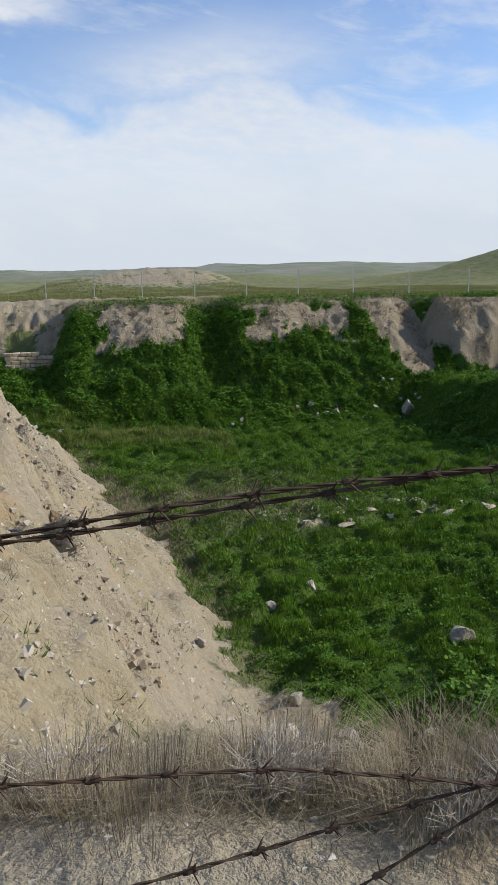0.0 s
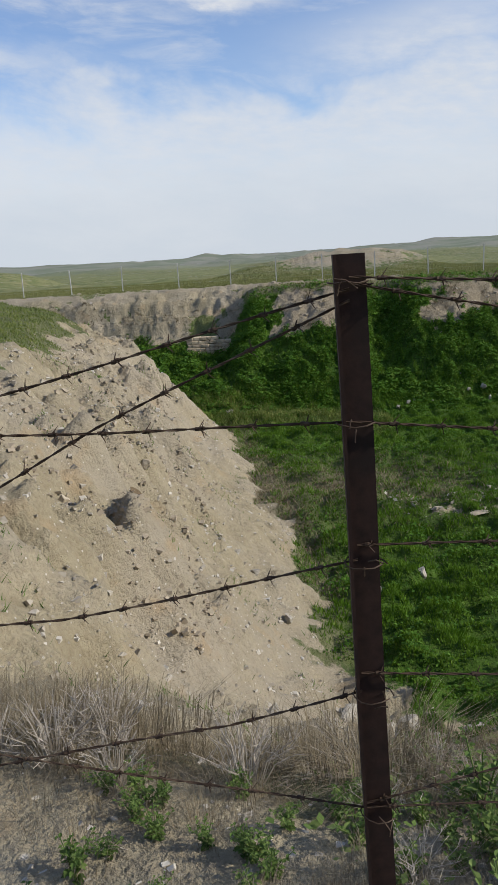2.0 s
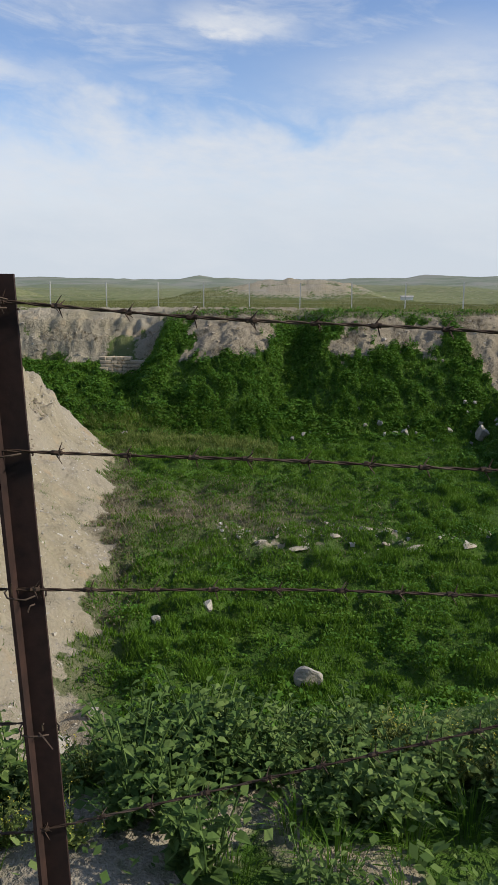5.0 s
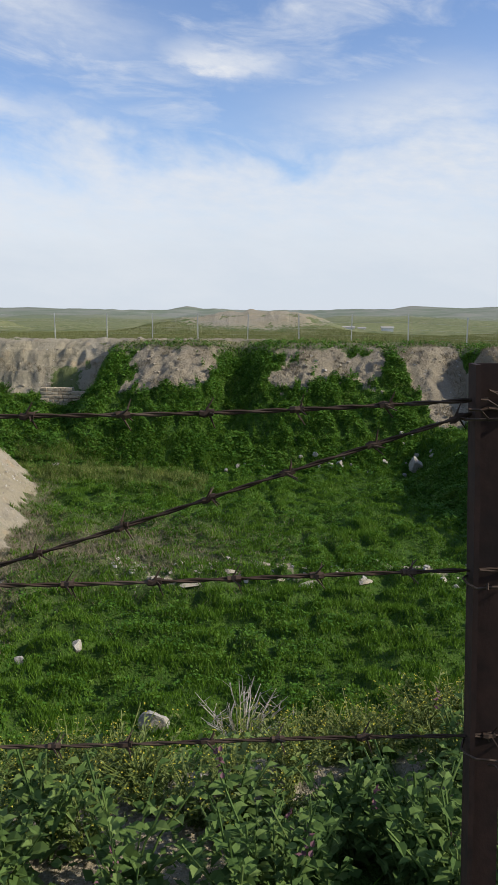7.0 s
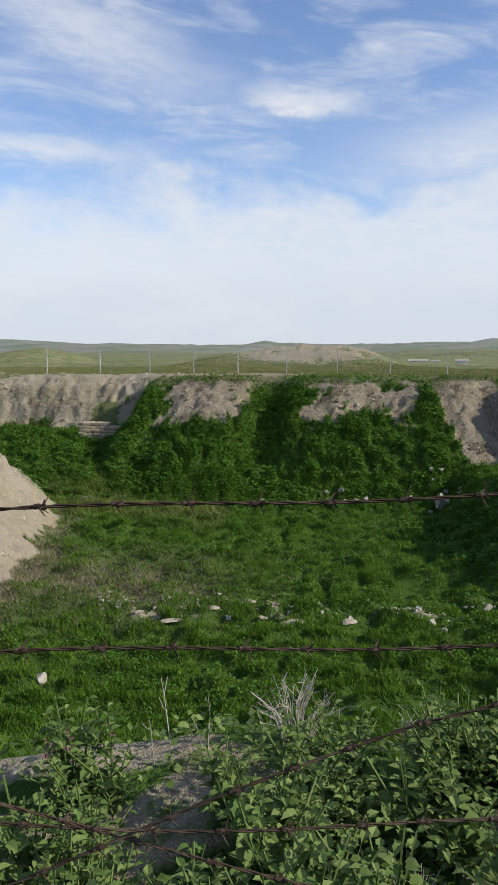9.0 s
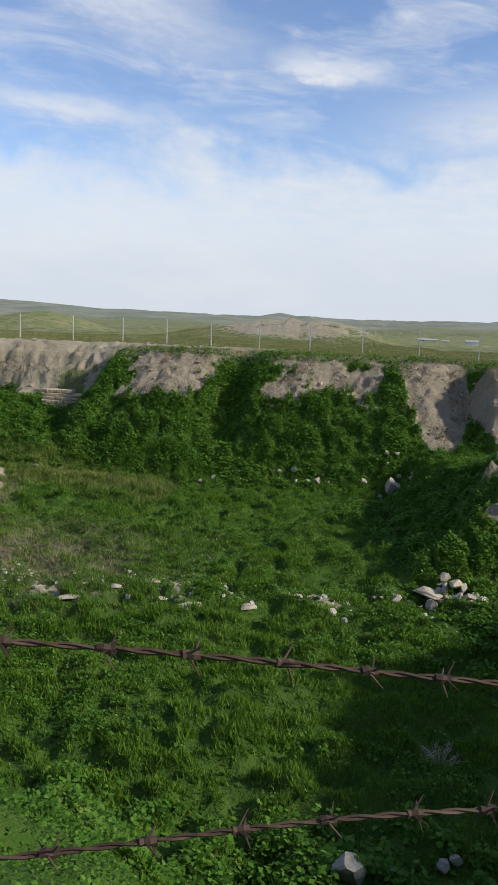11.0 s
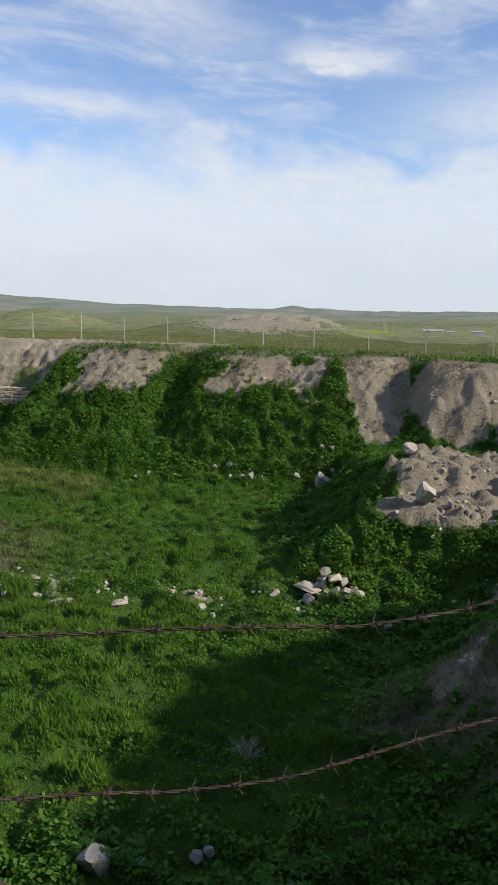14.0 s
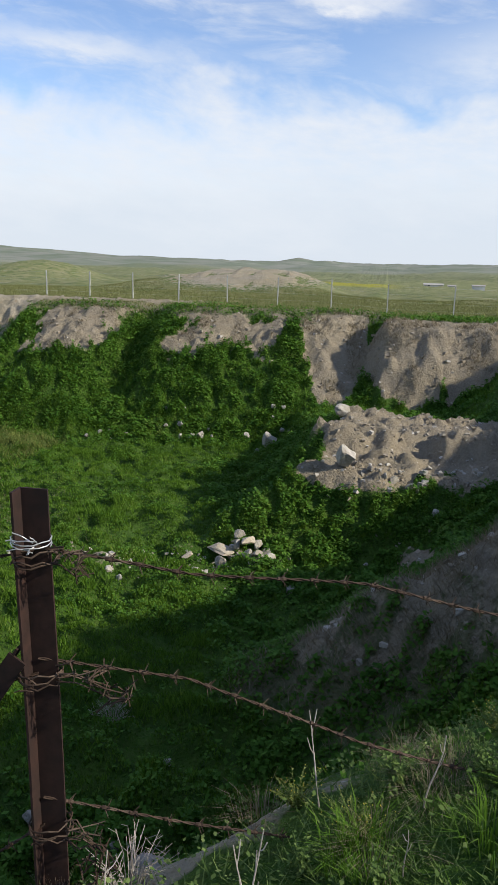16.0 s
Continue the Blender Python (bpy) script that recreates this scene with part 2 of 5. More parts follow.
    cap = np.clip(caps, 0, 1) * smooth(top + 0.8 * n2 + 0.6 * n1 + 0.5 * n3 - 1.2 * bell(a, 4.9, 1.0) + 2.0 * bell(a, 16.3, 1.3) + 1.6 * wr - 1.0 * bell(a, 13.9, 0.6) + wl * line(t, 8.9, 0, 9.6, 1.5), 3.45, 4.05) * smooth(t + 0.8 * n2, 9.6, 7.6) * smooth(b, 39, 40)
    cap = np.maximum(cap * (1 - wl), wl * smooth(t + 0.3 * n3, 9.35, 9.7) * smooth(t + 0.6 * n2, 14.6, 13.2) * (1 - 0.9 * bell(a, -5.6, 1.1) * smooth(t, 10.5, 10.1)))
    cap = cap * np.where(a > 17.8, smooth(6.5 - t, 0, 1), 1)
    mound = smooth(face + 0.6 * n2 + 0.3 * n3, -0.9, -0.2) * smooth(face + 0.5 * n2, 5.2, 4.2) * smooth(a + 0.8 * n2 - 0.2 * face, 16.3, 17.3) * (b < 36)
    ribbed = smooth(rib + 0.5 * n2 - np.maximum(south, floor), 0.3, 1.0) * smooth(np.abs(b - 17.2) + 0.9 * n2 + 0.4 * n3 - 0.45 * (a - 19.3), 1.7, 0.5) * smooth(a, 16.5, 18) * (b < 24)
    lip = (0.9 * bell(a, 17.8, 0.9) + 0.9 * bell(a, 8.3, 0.9)) * smooth(d + 0.25 * n2, -0.35, -0.1) * smooth(d, 1.6, 0.7)
    rubble = np.minimum(1.3 * bell(a, 5.5, 7.5) * bell(b, 77, 8), 1.0)
    track = 0.9 * smooth(b + 0.5 * n2, 48.6, 49.4) * smooth(b + 0.6 * n2, 52.6, 51.8) * smooth(a + n2, 9, 6)
    bald = 0.8 * smooth(n2 + 0.5 * n3, 0.1, 0.6) * bell(b - 0.1 * a, 21.6, 1.1) * smooth(a, 2, 4)
    soil = np.clip(np.maximum.reduce([0.95 * smooth(a + 0.7 * n2, 0.7, -0.3) * smooth(d, 0.15, -0.1) * smooth(d, -4, -3), spur, talus, cap, mound, ribbed, lip, rubble, track, bald, 0.72 * smooth(d, -0.1, -0.4) * smooth(d, -4, -3) * smooth(n2 + 0.6 * n3, -0.2, 0.35) * smooth(a, 13.5, 12)]), 0, 1)
    near = smooth(d, 1.2, 0.2) * smooth(d, -4, -2)
    dry = np.clip(0.9 * bell(a, 1.5, 4.0) * bell(b, 25, 3.2) + near * smooth(a, 1.2, -0.5) + 0.6 * smooth(u, -1.2, 0) * smooth(u, 1.0, 0.2) * (b < 36) + 0.8 * smooth(rib + 0.4 * n2 - np.maximum(south, floor), 0.1, 0.7) * (a > 16) * (b < 24) * smooth(np.abs(b - 17.2), 3.2, 1.5), 0, 1)
    dry = np.maximum(dry, 0.85 * smooth(top + 0.2 * n2 + 0.2 * n3, 5.25, 5.6) * smooth(t + n2, 12.5, 10.5) * (b > 40))
    dry = np.maximum(dry, 0.6 * smooth(u, 5.2, 6.2) * (b < 36) * smooth(d, 0.5, 1.5))
    cap_break = np.maximum(smooth(0.8 * n2 + 0.5 * n1 + 0.4 * n3, -0.75, -0.25), smooth(a, 13.8, 15))
    soil = np.where(b > 38.5, soil * (0.35 + 0.65 * cap_break), soil)
    # broken surface where the soil is bare
    scarp = smooth(u, 2.7, 3.3) * smooth(b, 36, 33)
    rough = soil * ((0.07 + 0.17 * scarp) * n3 + 0.12 * np.abs(n2) + 0.06 * fbm(a * 6.5, b * 6.5, 57, 2)) * (0.25 + 0.75 * smooth(b, 6, 9.5)) * smooth(b, 3.5, 6) * smooth(b, 62, 52) + 0.03 * n3
    rough = rough + mound * (0.3 * n2 + 0.2 * np.abs(n3))
    green = (1 - soil) * (1 - 0.6 * dry) * smooth(d, 2.0, 4.0) * smooth(b, 48, 44)
    rough = rough + green * (0.24 * clump(a * S, b * S) * smooth(b, 41, 37) + 0.4 * (1 - bell(a, -5.2, 2.2) * bell(b, 47.4, 1.4)) * clump(a * S, b * S, 0.75, 67) * smooth(b, 38, 40.5) * smooth(top, 5.6, 4.6)) * (1 - smooth(z, -2.4, -1.2) * smooth(b, 36, 30) * (a < 3))
    z = z + rough * smooth(r, 400, 80) + 0.05 * soil * scarp * np.sin(z * 8.5 + 2.5 * n2) * smooth(b, 5, 8)
    return z, soil, dry, near


def height(x, y):
    z, soil, dry, near = plan(np.asarray(x, float) / S, np.asarray(y, float) / S)
    return z * S + ZOFF, soil, dry, near


def spread(lo, hi, step, out_lo, out_hi, grow):
    mid = list(np.arange(lo, hi, step))
    a, d = [lo], step
    while a[-1] > out_lo:
        d *= grow
        a.append(a[-1] - d)
    b, d = [mid[-1]], step
    while b[-1] < out_hi:
        d *= grow
        b.append(b[-1] + d)
    return np.array(a[:0:-1] + mid + b[1:])


def mesh_of(name, verts, faces, mats, smooth_faces=False):
    """A mesh from arrays; faces: an (n, 3) or (n, 4) array."""
    me = bpy.data.meshes.new(name)
    k = faces.shape[1]
    me.vertices.add(len(verts))
    me.vertices.foreach_set("co", np.ascontiguousarray(verts, dtype=np.float32).ravel())
    me.loops.add(faces.size)
    me.loops.foreach_set("vertex_index", np.ascontiguousarray(faces, dtype=np.int32).ravel())
    me.polygons.add(len(faces))
    me.polygons.foreach_set("loop_start", np.arange(0, faces.size, k, dtype=np.int32))
    me.polygons.foreach_set("use_smooth", np.full(len(faces), smooth_faces))
    me.update(calc_edges=True)
    for q in mats if isinstance(mats, (list, tuple)) else [mats]:
        me.materials.append(q)
    return me


def material(name):
    mat = bpy.data.materials.new(name)
    mat.use_nodes = True
    w = Net(mat.node_tree)
    shader = mat.node_tree.nodes["Principled BSDF"]
    return mat, w, shader


def bumped(w, shader, value, strength, distance):
    n = w.node("ShaderNodeBump")
    n.inputs["Strength"].default_value, n.inputs["Distance"].default_value = strength, distance
    w.put(n.inputs["Height"], value)
    w.put(shader.inputs["Normal"], n.outputs[0])


# ---- materials ----
def ground_material():
    mat, w, sh = material("ground")
    pos = w.node("ShaderNodeNewGeometry").outputs["Position"]

    def cover(name):
        return w.node("ShaderNodeAttribute", attribute_name=name).outputs["Fac"]

    fine, mid, wide = w.noise(pos, 14, 5, 0.65), w.noise(pos, 2.3, 5), w.noise(pos, 0.35, 4)
    pebble = w.voronoi(pos, 9, out="Distance")
    clay = w.mix(w.ramp(mid, (0.3, 0.0), (0.7, 1.0)), (0.29, 0.25, 0.165), (0.385, 0.335, 0.228))
    clay = w.mix(w.ramp(fine, (0.35, 0.0), (0.75, 0.75)), clay, (0.215, 0.172, 0.115))
    clay = w.mix(w.ramp(wide, (0.4, 0.0), (0.65, 0.5)), clay, (0.35, 0.31, 0.26))
    clay = w.mix(w.ramp(w.noise(pos, 1.1, 5, 0.6), (0.58, 0.0), (0.68, 0.7)), clay, (0.34, 0.255, 0.155))
    clay = w.mix(w.ramp(pebble, (0.04, 0.8), (0.14, 0.0)), clay, (0.62, 0.58, 0.52))
    clay = w.mix(w.m("MULTIPLY", cover("topsoil"), w.ramp(mid, (0.25, 0.5), (0.7, 0.95))), clay, w.mix(w.ramp(fine, (0.35, 0.0), (0.7, 1.0)), (0.185, 0.15, 0.105), (0.31, 0.258, 0.18)))
    turf = w.mix(w.ramp(mid, (0.35, 0.0), (0.65, 1.0)), (0.032, 0.078, 0.010), (0.065, 0.125, 0.016))
    turf = w.mix(w.ramp(fine, (0.45, 0.0), (0.75, 0.5)), turf, (0.08, 0.085, 0.03))
    turf = w.mix(cover("plain"), turf, w.mix(w.ramp(wide, (0.35, 0.0), (0.65, 1.0)), (0.15, 0.172, 0.062), (0.24, 0.225, 0.115)))
    turf = w.mix(w.m("MULTIPLY", cover("plain"), w.ramp(w.noise(pos, 0.55, 6, 0.65), (0.48, 0.0), (0.62, 0.8))), turf, (0.085, 0.115, 0.04))
    # Olive-grey far land, with distance haze put into its colour.
    turf = w.mix(cover("hazy_steppe"), turf, w.mix(w.ramp(w.noise(pos, 0.012, 4), (0.4, 0.0), (0.6, 1.0)), (0.16, 0.185, 0.125), (0.235, 0.235, 0.19)))
    turf = w.mix(cover("mustard"), turf, (0.30, 0.28, 0.03))
    straw = w.mix(w.ramp(fine, (0.35, 0.0), (0.7, 1.0)), (0.14, 0.117, 0.075), (0.24, 0.205, 0.145))
    colour = w.mix(w.m("MULTIPLY", cover("dry"), w.ramp(mid, (0.3, 0.5), (0.6, 1.0))), turf, straw)
    edge = w.m("ADD", cover("soil"), w.m("MULTIPLY", w.m("SUBTRACT", w.noise(pos, 3.5, 7, 0.7), 0.5), 1.6))
    colour = w.mix(w.ramp(edge, (0.40, 0.0), (0.62, 1.0)), colour, clay)
    w.put(sh.inputs["Base Color"], colour)
    sh.inputs["Roughness"].default_value = 0.95
    sh.inputs["Specular IOR Level"].default_value = 0.15
    bumped(w, sh, w.m("ADD", w.m("MULTIPLY", fine, 0.7), w.m("MULTIPLY", w.noise(pos, 5, 6, 0.7), 1.1)), 0.9, 0.09)
    return mat


def island_material(name, stops, rough=0.7, spec=0.25, through_light=0.0, seen_from=0.0):
    """Leaves, blades and chips whose shade differs from one to the next."""
    mat, w, sh = material(name)
    geo = w.node("ShaderNodeNewGeometry")
    value = geo.outputs["Random Per Island"]
    patch = w.noise(geo.outputs["Position"], 0.8, 3)
    value = w.m("ADD", w.m("MULTIPLY", value, 0.6), w.m("MULTIPLY", w.ramp(patch, (0.3, 0.0), (0.7, 1.0)), 0.4))
    colour = w.ramp(value, *stops)
    w.put(sh.inputs["Base Color"], colour)
    sh.inputs["Roughness"].default_value = rough
    sh.inputs["Specular IOR Level"].default_value = spec
    if through_light:
        tr = w.node("ShaderNodeBsdfTranslucent")
        w.put(tr.inputs[0], colour)
        mx = w.node("ShaderNodeMixShader")
        mx.inputs[0].default_value = through_light
        w.put(mx.inputs[1], sh.outputs[0])
        w.put(mx.inputs[2], tr.outputs[0])
        w.put(mat.node_tree.nodes["Material Output"].inputs[0], mx.outputs[0])
    return mat


def object_material(name, dark, light, rough, metal=0.0, scale=20.0, spots=None, bump=0.3, depth=0.01, vary=0.3):
    """Stone, rusty steel and the like: two tones by noise, and a change from object to object."""
    mat, w, sh = material(name)
    tc = w.node("ShaderNodeTexCoord").outputs["Object"]
    n = w.noise(tc, scale, 6, 0.65)
    wide = w.noise(tc, scale * 0.2, 4)
    colour = w.mix(w.ramp(n, (0.3, 0.0), (0.7, 1.0)), dark, light)
    if spots:
        colour = w.mix(w.ramp(wide, (0.5, 0.0), (0.66, 0.8)), colour, spots)
    rnd = w.node("ShaderNodeObjectInfo").outputs["Random"]
    hsv = w.node("ShaderNodeHueSaturation")
    w.put(hsv.inputs["Color"], colour)
    w.put(hsv.inputs["Value"], w.m("ADD", 1 - vary / 2, w.m("MULTIPLY", rnd, vary)))
    w.put(sh.inputs["Base Color"], hsv.outputs[0])
    sh.inputs["Roughness"].default_value, sh.inputs["Metallic"].default_value = rough, metal
    sh.inputs["Specular IOR Level"].default_value = 0.25
    bumped(w, sh, n, bump, depth)
    return mat


GROUND = ground_material()
STONE = object_material("limestone", (0.25, 0.225, 0.185), (0.44, 0.41, 0.355), 0.9, scale=9, spots=(0.30, 0.26, 0.20), bump=0.7, depth=0.03)
MASONRY = object_material("old_masonry", (0.33, 0.26, 0.17), (0.50, 0.41, 0.29), 0.92, scale=7, bump=0.6, depth=0.03)
RUST = object_material("rusty_steel", (0.018, 0.010, 0.008), (0.045, 0.022, 0.016), 0.85, metal=0.0, scale=30, spots=(0.018, 0.012, 0.010), bump=0.25, depth=0.003, vary=0.1)
WIRE = object_material("rusty_wire", (0.024, 0.015, 0.010), (0.068, 0.040, 0.025), 0.8, metal=0.0, scale=60, spots=(0.10, 0.07, 0.048), bump=0.1, depth=0.001, vary=0.2)
GALV = object_material("galvanised_wire", (0.45, 0.44, 0.42), (0.62, 0.60, 0.57), 0.45, metal=0.7, scale=60, bump=0.1, depth=0.001)
BROWN = object_material("brown_earth", (0.10, 0.07, 0.04), (0.20, 0.145, 0.085), 0.95, scale=10, bump=0.7, depth=0.03)
SANDSTONE = object_material("bedded_sandstone", (0.30, 0.25, 0.18), (0.47, 0.41, 0.32), 0.92, scale=8, bump=0.6, depth=0.02)
PALE = object_material("pale_concrete", (0.40, 0.39, 0.365), (0.55, 0.54, 0.51), 0.85, scale=12, bump=0.2, depth=0.005, vary=0.15)

# ---- ground ----
gx = spread(-11.0, 21.5, 0.11, -2600, 2600, 1.06)
gy = spread(1.2, 41.5, 0.11, -2000, 2700, 1.045)
GX, GY = np.meshgrid(gx, gy)
Z, SOIL, DRY, NEAR = height(GX, GY)
ii = np.arange(len(gx) * len(gy)).reshape(len(gy), len(gx))
quads = np.stack([ii[:-1, :-1], ii[:-1, 1:], ii[1:, 1:], ii[1:, :-1]], -1).reshape(-1, 4)
me = mesh_of("ground", np.stack([GX, GY, Z], -1).reshape(-1, 3), quads, GROUND, True)
plain = smooth(GY, 39, 42) * smooth(SOIL, 0.6, 0.2)
mustard = 0.9 * smooth(np.abs(GY - 232), 16, 8) * smooth(GX, -6, 0) * smooth(GX, 22, 12) + 0.55 * smooth(fbm(GX * 0.5, GY * 0.5, 71), 0.1, 0.6) * bell(GY, 41.5, 1.6) * smooth(GX, 0, 4)
# The painted haze comes in with range, from 220 m to 1000 m.
for key, val in (("soil", SOIL), ("dry", DRY), ("plain", plain), ("topsoil", np.clip(smooth(GY, 31.5, 33) * smooth(GY, 60, 50) * smooth(GX, -4.0, 0.5) + smooth(GX, 12.5, 14) * smooth(GY, 10, 12), 0, 1)), ("hazy_steppe", smooth(np.hypot(GX, GY), 220, 1000)), ("mustard", mustard)):
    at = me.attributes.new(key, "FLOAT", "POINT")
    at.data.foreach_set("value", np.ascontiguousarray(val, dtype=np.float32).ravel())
tagged(new("ground", me), "grassy steppe with an overgrown dug pit of bare clay banks", "ground", kind="structure")


def ground_at(x, y):
    return float(height(np.array([x]), np.array([y]))[0][0])


def part(name, bm, mat, parent=None, label=""):
    me = bpy.data.meshes.new(name)
    bm.to_mesh(me)
    bm.free()
    me.materials.append(mat)
    ob = new(name, me)
    ob.parent = parent
    if label:
        ob["label"] = label
    return ob


def bar(bm, p, q, w, h=None, up=(0, 0, 1), taper=1.0):
    """A bar of w by h from p to q."""
    p, q = Vector(p), Vector(q)
    ax = (q - p).normalized()
    side = ax.cross(Vector(up))
    side = side.normalized() if side.length > 1e-4 else Vector((1, 0, 0))
    nor = side.cross(ax).normalized()
    h = h or w
    ring = []
    for c, k in ((p, 1.0), (q, taper)):
        ring.append([bm.verts.new(c + side * sx * w * k / 2 + nor * sy * h * k / 2) for sx, sy in ((-1, -1), (1, -1), (1, 1), (-1, 1))])
    for n in range(4):
        bm.faces.new((ring[0][n], ring[0][(n + 1) % 4], ring[1][(n + 1) % 4], ring[1][n]))
    bm.faces.new(ring[0][::-1])
    bm.faces.new(ring[1])


def tube(bm, pts, radius, sides=6):
    """A round tube along points."""
    pts = [Vector(p) for p in pts]
    rings = []
    for n, p in enumerate(pts):
        ax = (pts[min(n + 1, len(pts) - 1)] - pts[max(n - 1, 0)]).normalized()
        side = ax.cross(Vector((0.13, 0.2, 1)))
        side = side.normalized() if side.length > 1e-4 else Vector((1, 0, 0))
        nor = side.cross(ax)
        r = radius(n / (len(pts) - 1)) if callable(radius) else radius
        rings.append([bm.verts.new(p + side * r * math.cos(k * math.tau / sides) + nor * r * math.sin(k * math.tau / sides)) for k in range(sides)])
    for a, b in zip(rings, rings[1:]):
        for k in range(sides):
            bm.faces.new((a[k], a[(k + 1) % sides], b[(k + 1) % sides], b[k]))
    bm.faces.new(rings[0][::-1])
    bm.faces.new(rings[-1])


# ---- near fence ----
POSTS = [(-3.3, 1.62, 1.50, 0.0), (0.015, 1.68, 1.58, 0.04), (3.25, 1.74, 1.53, 0.06), (6.19, 1.87, 1.49, 0.06), (9.26, 2.47, 1.56, 0.03), (15.07, 4.47, 1.67, 0.03)]
WIDTHS = (0.05, 0.058, 0.046, 0.043, 0.055, 0.072)


def angle_post(x, y, top, lean, w):
    """An upright of angle steel: a broad web across the fence line and a flange towards the path."""
    z0 = ground_at(x, y) - 0.25
    base = new("fence_post")
    base.location = (x, y, z0)
    h = top - z0
    for name, x0, x1, y0, y1 in (("web", -w / 2, w / 2, 0.0, 0.006), ("flange", -w / 2, 0.006 - w / 2, -0.6 * w, -0.0005)):
        bm = bmesh.new()
        lo = [bm.verts.new((u + lean, v, 0)) for u, v in ((x0, y0), (x1, y0), (x1, y1), (x0, y1))]
        prev = lo
        for k in range(1, 9):
            f = k / 8
            cur = [bm.verts.new((u + lean * (1 - f) + 0.0015 * math.sin(9 * f + x), v, h * f)) for u, v in ((x0, y0), (x1, y0), (x1, y1), (x0, y1))]
            for n in range(4):
                bm.faces.new((prev[n], prev[(n + 1) % 4], cur[(n + 1) % 4], cur[n]))
            prev = cur
        bm.faces.new(lo[::-1])
        bm.faces.new(prev)
        part(name, bm, RUST, base)
    return tagged(base, "rusty brown angle-steel fence post standing in weeds", "fence post", "near fence posts")


for (px, py, ptop, lean), pw in zip(POSTS, WIDTHS):
    angle_post(px, py, ptop, lean, pw)


def at_post(n, z):
    return (POSTS[n][0], POSTS[n][1] - 0.008, z)


barb_bm = bmesh.new()
for turn in (0.4, 2.2):
    for sgn in (1, -1):
        tip = Vector((0.010 * sgn * 0.8, math.cos(turn) * 0.017, math.sin(turn) * 0.017)) * sgn
        bar(barb_bm, Vector((0.003 * sgn, 0, 0)) - tip * 0.15, tip * 1.05, 0.0024, taper=0.35)
tube(barb_bm, [(-0.008, 0, 0), (-0.003, 0, 0.0012), (0.003, 0, -0.001), (0.008, 0, 0)], 0.0042, 6)
barb_mesh = bpy.data.meshes.new("barb")
barb_bm.to_mesh(barb_mesh)
barb_mesh.materials.append(WIRE)


def barbed_wire(pts, sag=0.0, gap=0.098, loose=0.006, thick=1.0, label="rusty twisted barbed wire strung between fence posts"):
    """Two twisted strands along a polyline that hangs a little, with four-pointed barbs."""
    rng = random.Random(int(abs(pts[0][0] * 37 + pts[0][2] * 911 + pts[-1][2] * 313)))
    pts = [Vector(p) for p in pts]
    cum = [0.0]
    for a, b in zip(pts, pts[1:]):
        cum.append(cum[-1] + (b - a).length)
    total = cum[-1]
    ph = rng.random() * 6

    def at(s):
        k = max(n for n in range(len(cum)) if cum[n] <= s + 1e-9)
        k = min(k, len(pts) - 2)
        f = (s - cum[k]) / (cum[k + 1] - cum[k])
        p = pts[k].lerp(pts[k + 1], f)
        g = s / total
        wob = math.sin(math.pi * g)
        return p + Vector((0, wob * loose * math.sin(s * 5.1 + ph), -4 * sag * g * (1 - g) + wob * loose * math.sin(s * 7.3 + 2 * ph)))

    base = new("barbed_wire")
    base.location = pts[0]
    n = max(20, int(total / 0.014))
    for k in (0, 1):
        bm = bmesh.new()
        path = []
        for i in range(n + 1):
            s = total * i / n
            ang = s / 0.085 * math.tau + k * math.pi
            path.append(at(s) - pts[0] + Vector((0, math.cos(ang) * 0.0015, math.sin(ang) * 0.0015)) * thick)
        tube(bm, path, 0.0015 * thick, 4)
        part("strand", bm, WIRE, base)
    s = gap * rng.random()
    while s < total - 0.03:
        ob = new("barb", barb_mesh)
        ob.parent = base
        ax = (at(min(s + 0.01, total)) - at(s)).normalized()
        ob.matrix_basis = Matrix.Translation(at(s) - pts[0]) @ ax.to_track_quat("X", "Z").to_matrix().to_4x4() @ pose(0, 0, 0, rng.uniform(0, 360)) @ Matrix.Scale(0.4 + 0.6 * thick, 4)
        s += gap * rng.uniform(0.85, 1.15)
    return tagged(base, label, "barbed wire", "near fence wires")


W = at_post
for p, q, sag in [
        ((1, 1.54), (2, 1.49), 0.05), ((1, 1.28), (2, 1.26), 0.08), ((1, 1.04), (2, 1.03), 0.015), ((1, 0.77), (2, 0.79), 0.05), ((1, 0.46), (2, 0.58), 0.02),
        ((2, 1.49), (3, 1.45), 0.05), ((2, 1.26), (3, 1.25), 0.03), ((2, 1.03), (3, 1.04), 0.01), ((2, 0.58), (3, 1.44), 0.03),
        ((3, 1.25), (4, 1.19), 0.04), ((3, 1.04), (4, 0.88), 0.03), ((3, 1.46), (4, 0.45), 0.02)]:
    barbed_wire([W(*p), W(*q)], sag)


def along(x, z):
    """A point of the fence's line at x."""
    k = max(n for n in range(len(POSTS) - 1) if POSTS[n][0] <= x)
    f = (x - POSTS[k][0]) / (POSTS[k + 1][0] - POSTS[k][0])
    return (x, POSTS[k][1] + f * (POSTS[k + 1][1] - POSTS[k][1]) - 0.008, z)


def strung(ends, pairs, label, **more):
    """A wire from one post to another by way of the given places."""
    barbed_wire([W(*ends[0])] + [along(*q) for q in pairs] + [W(*ends[1])], 0, label=label, **more)


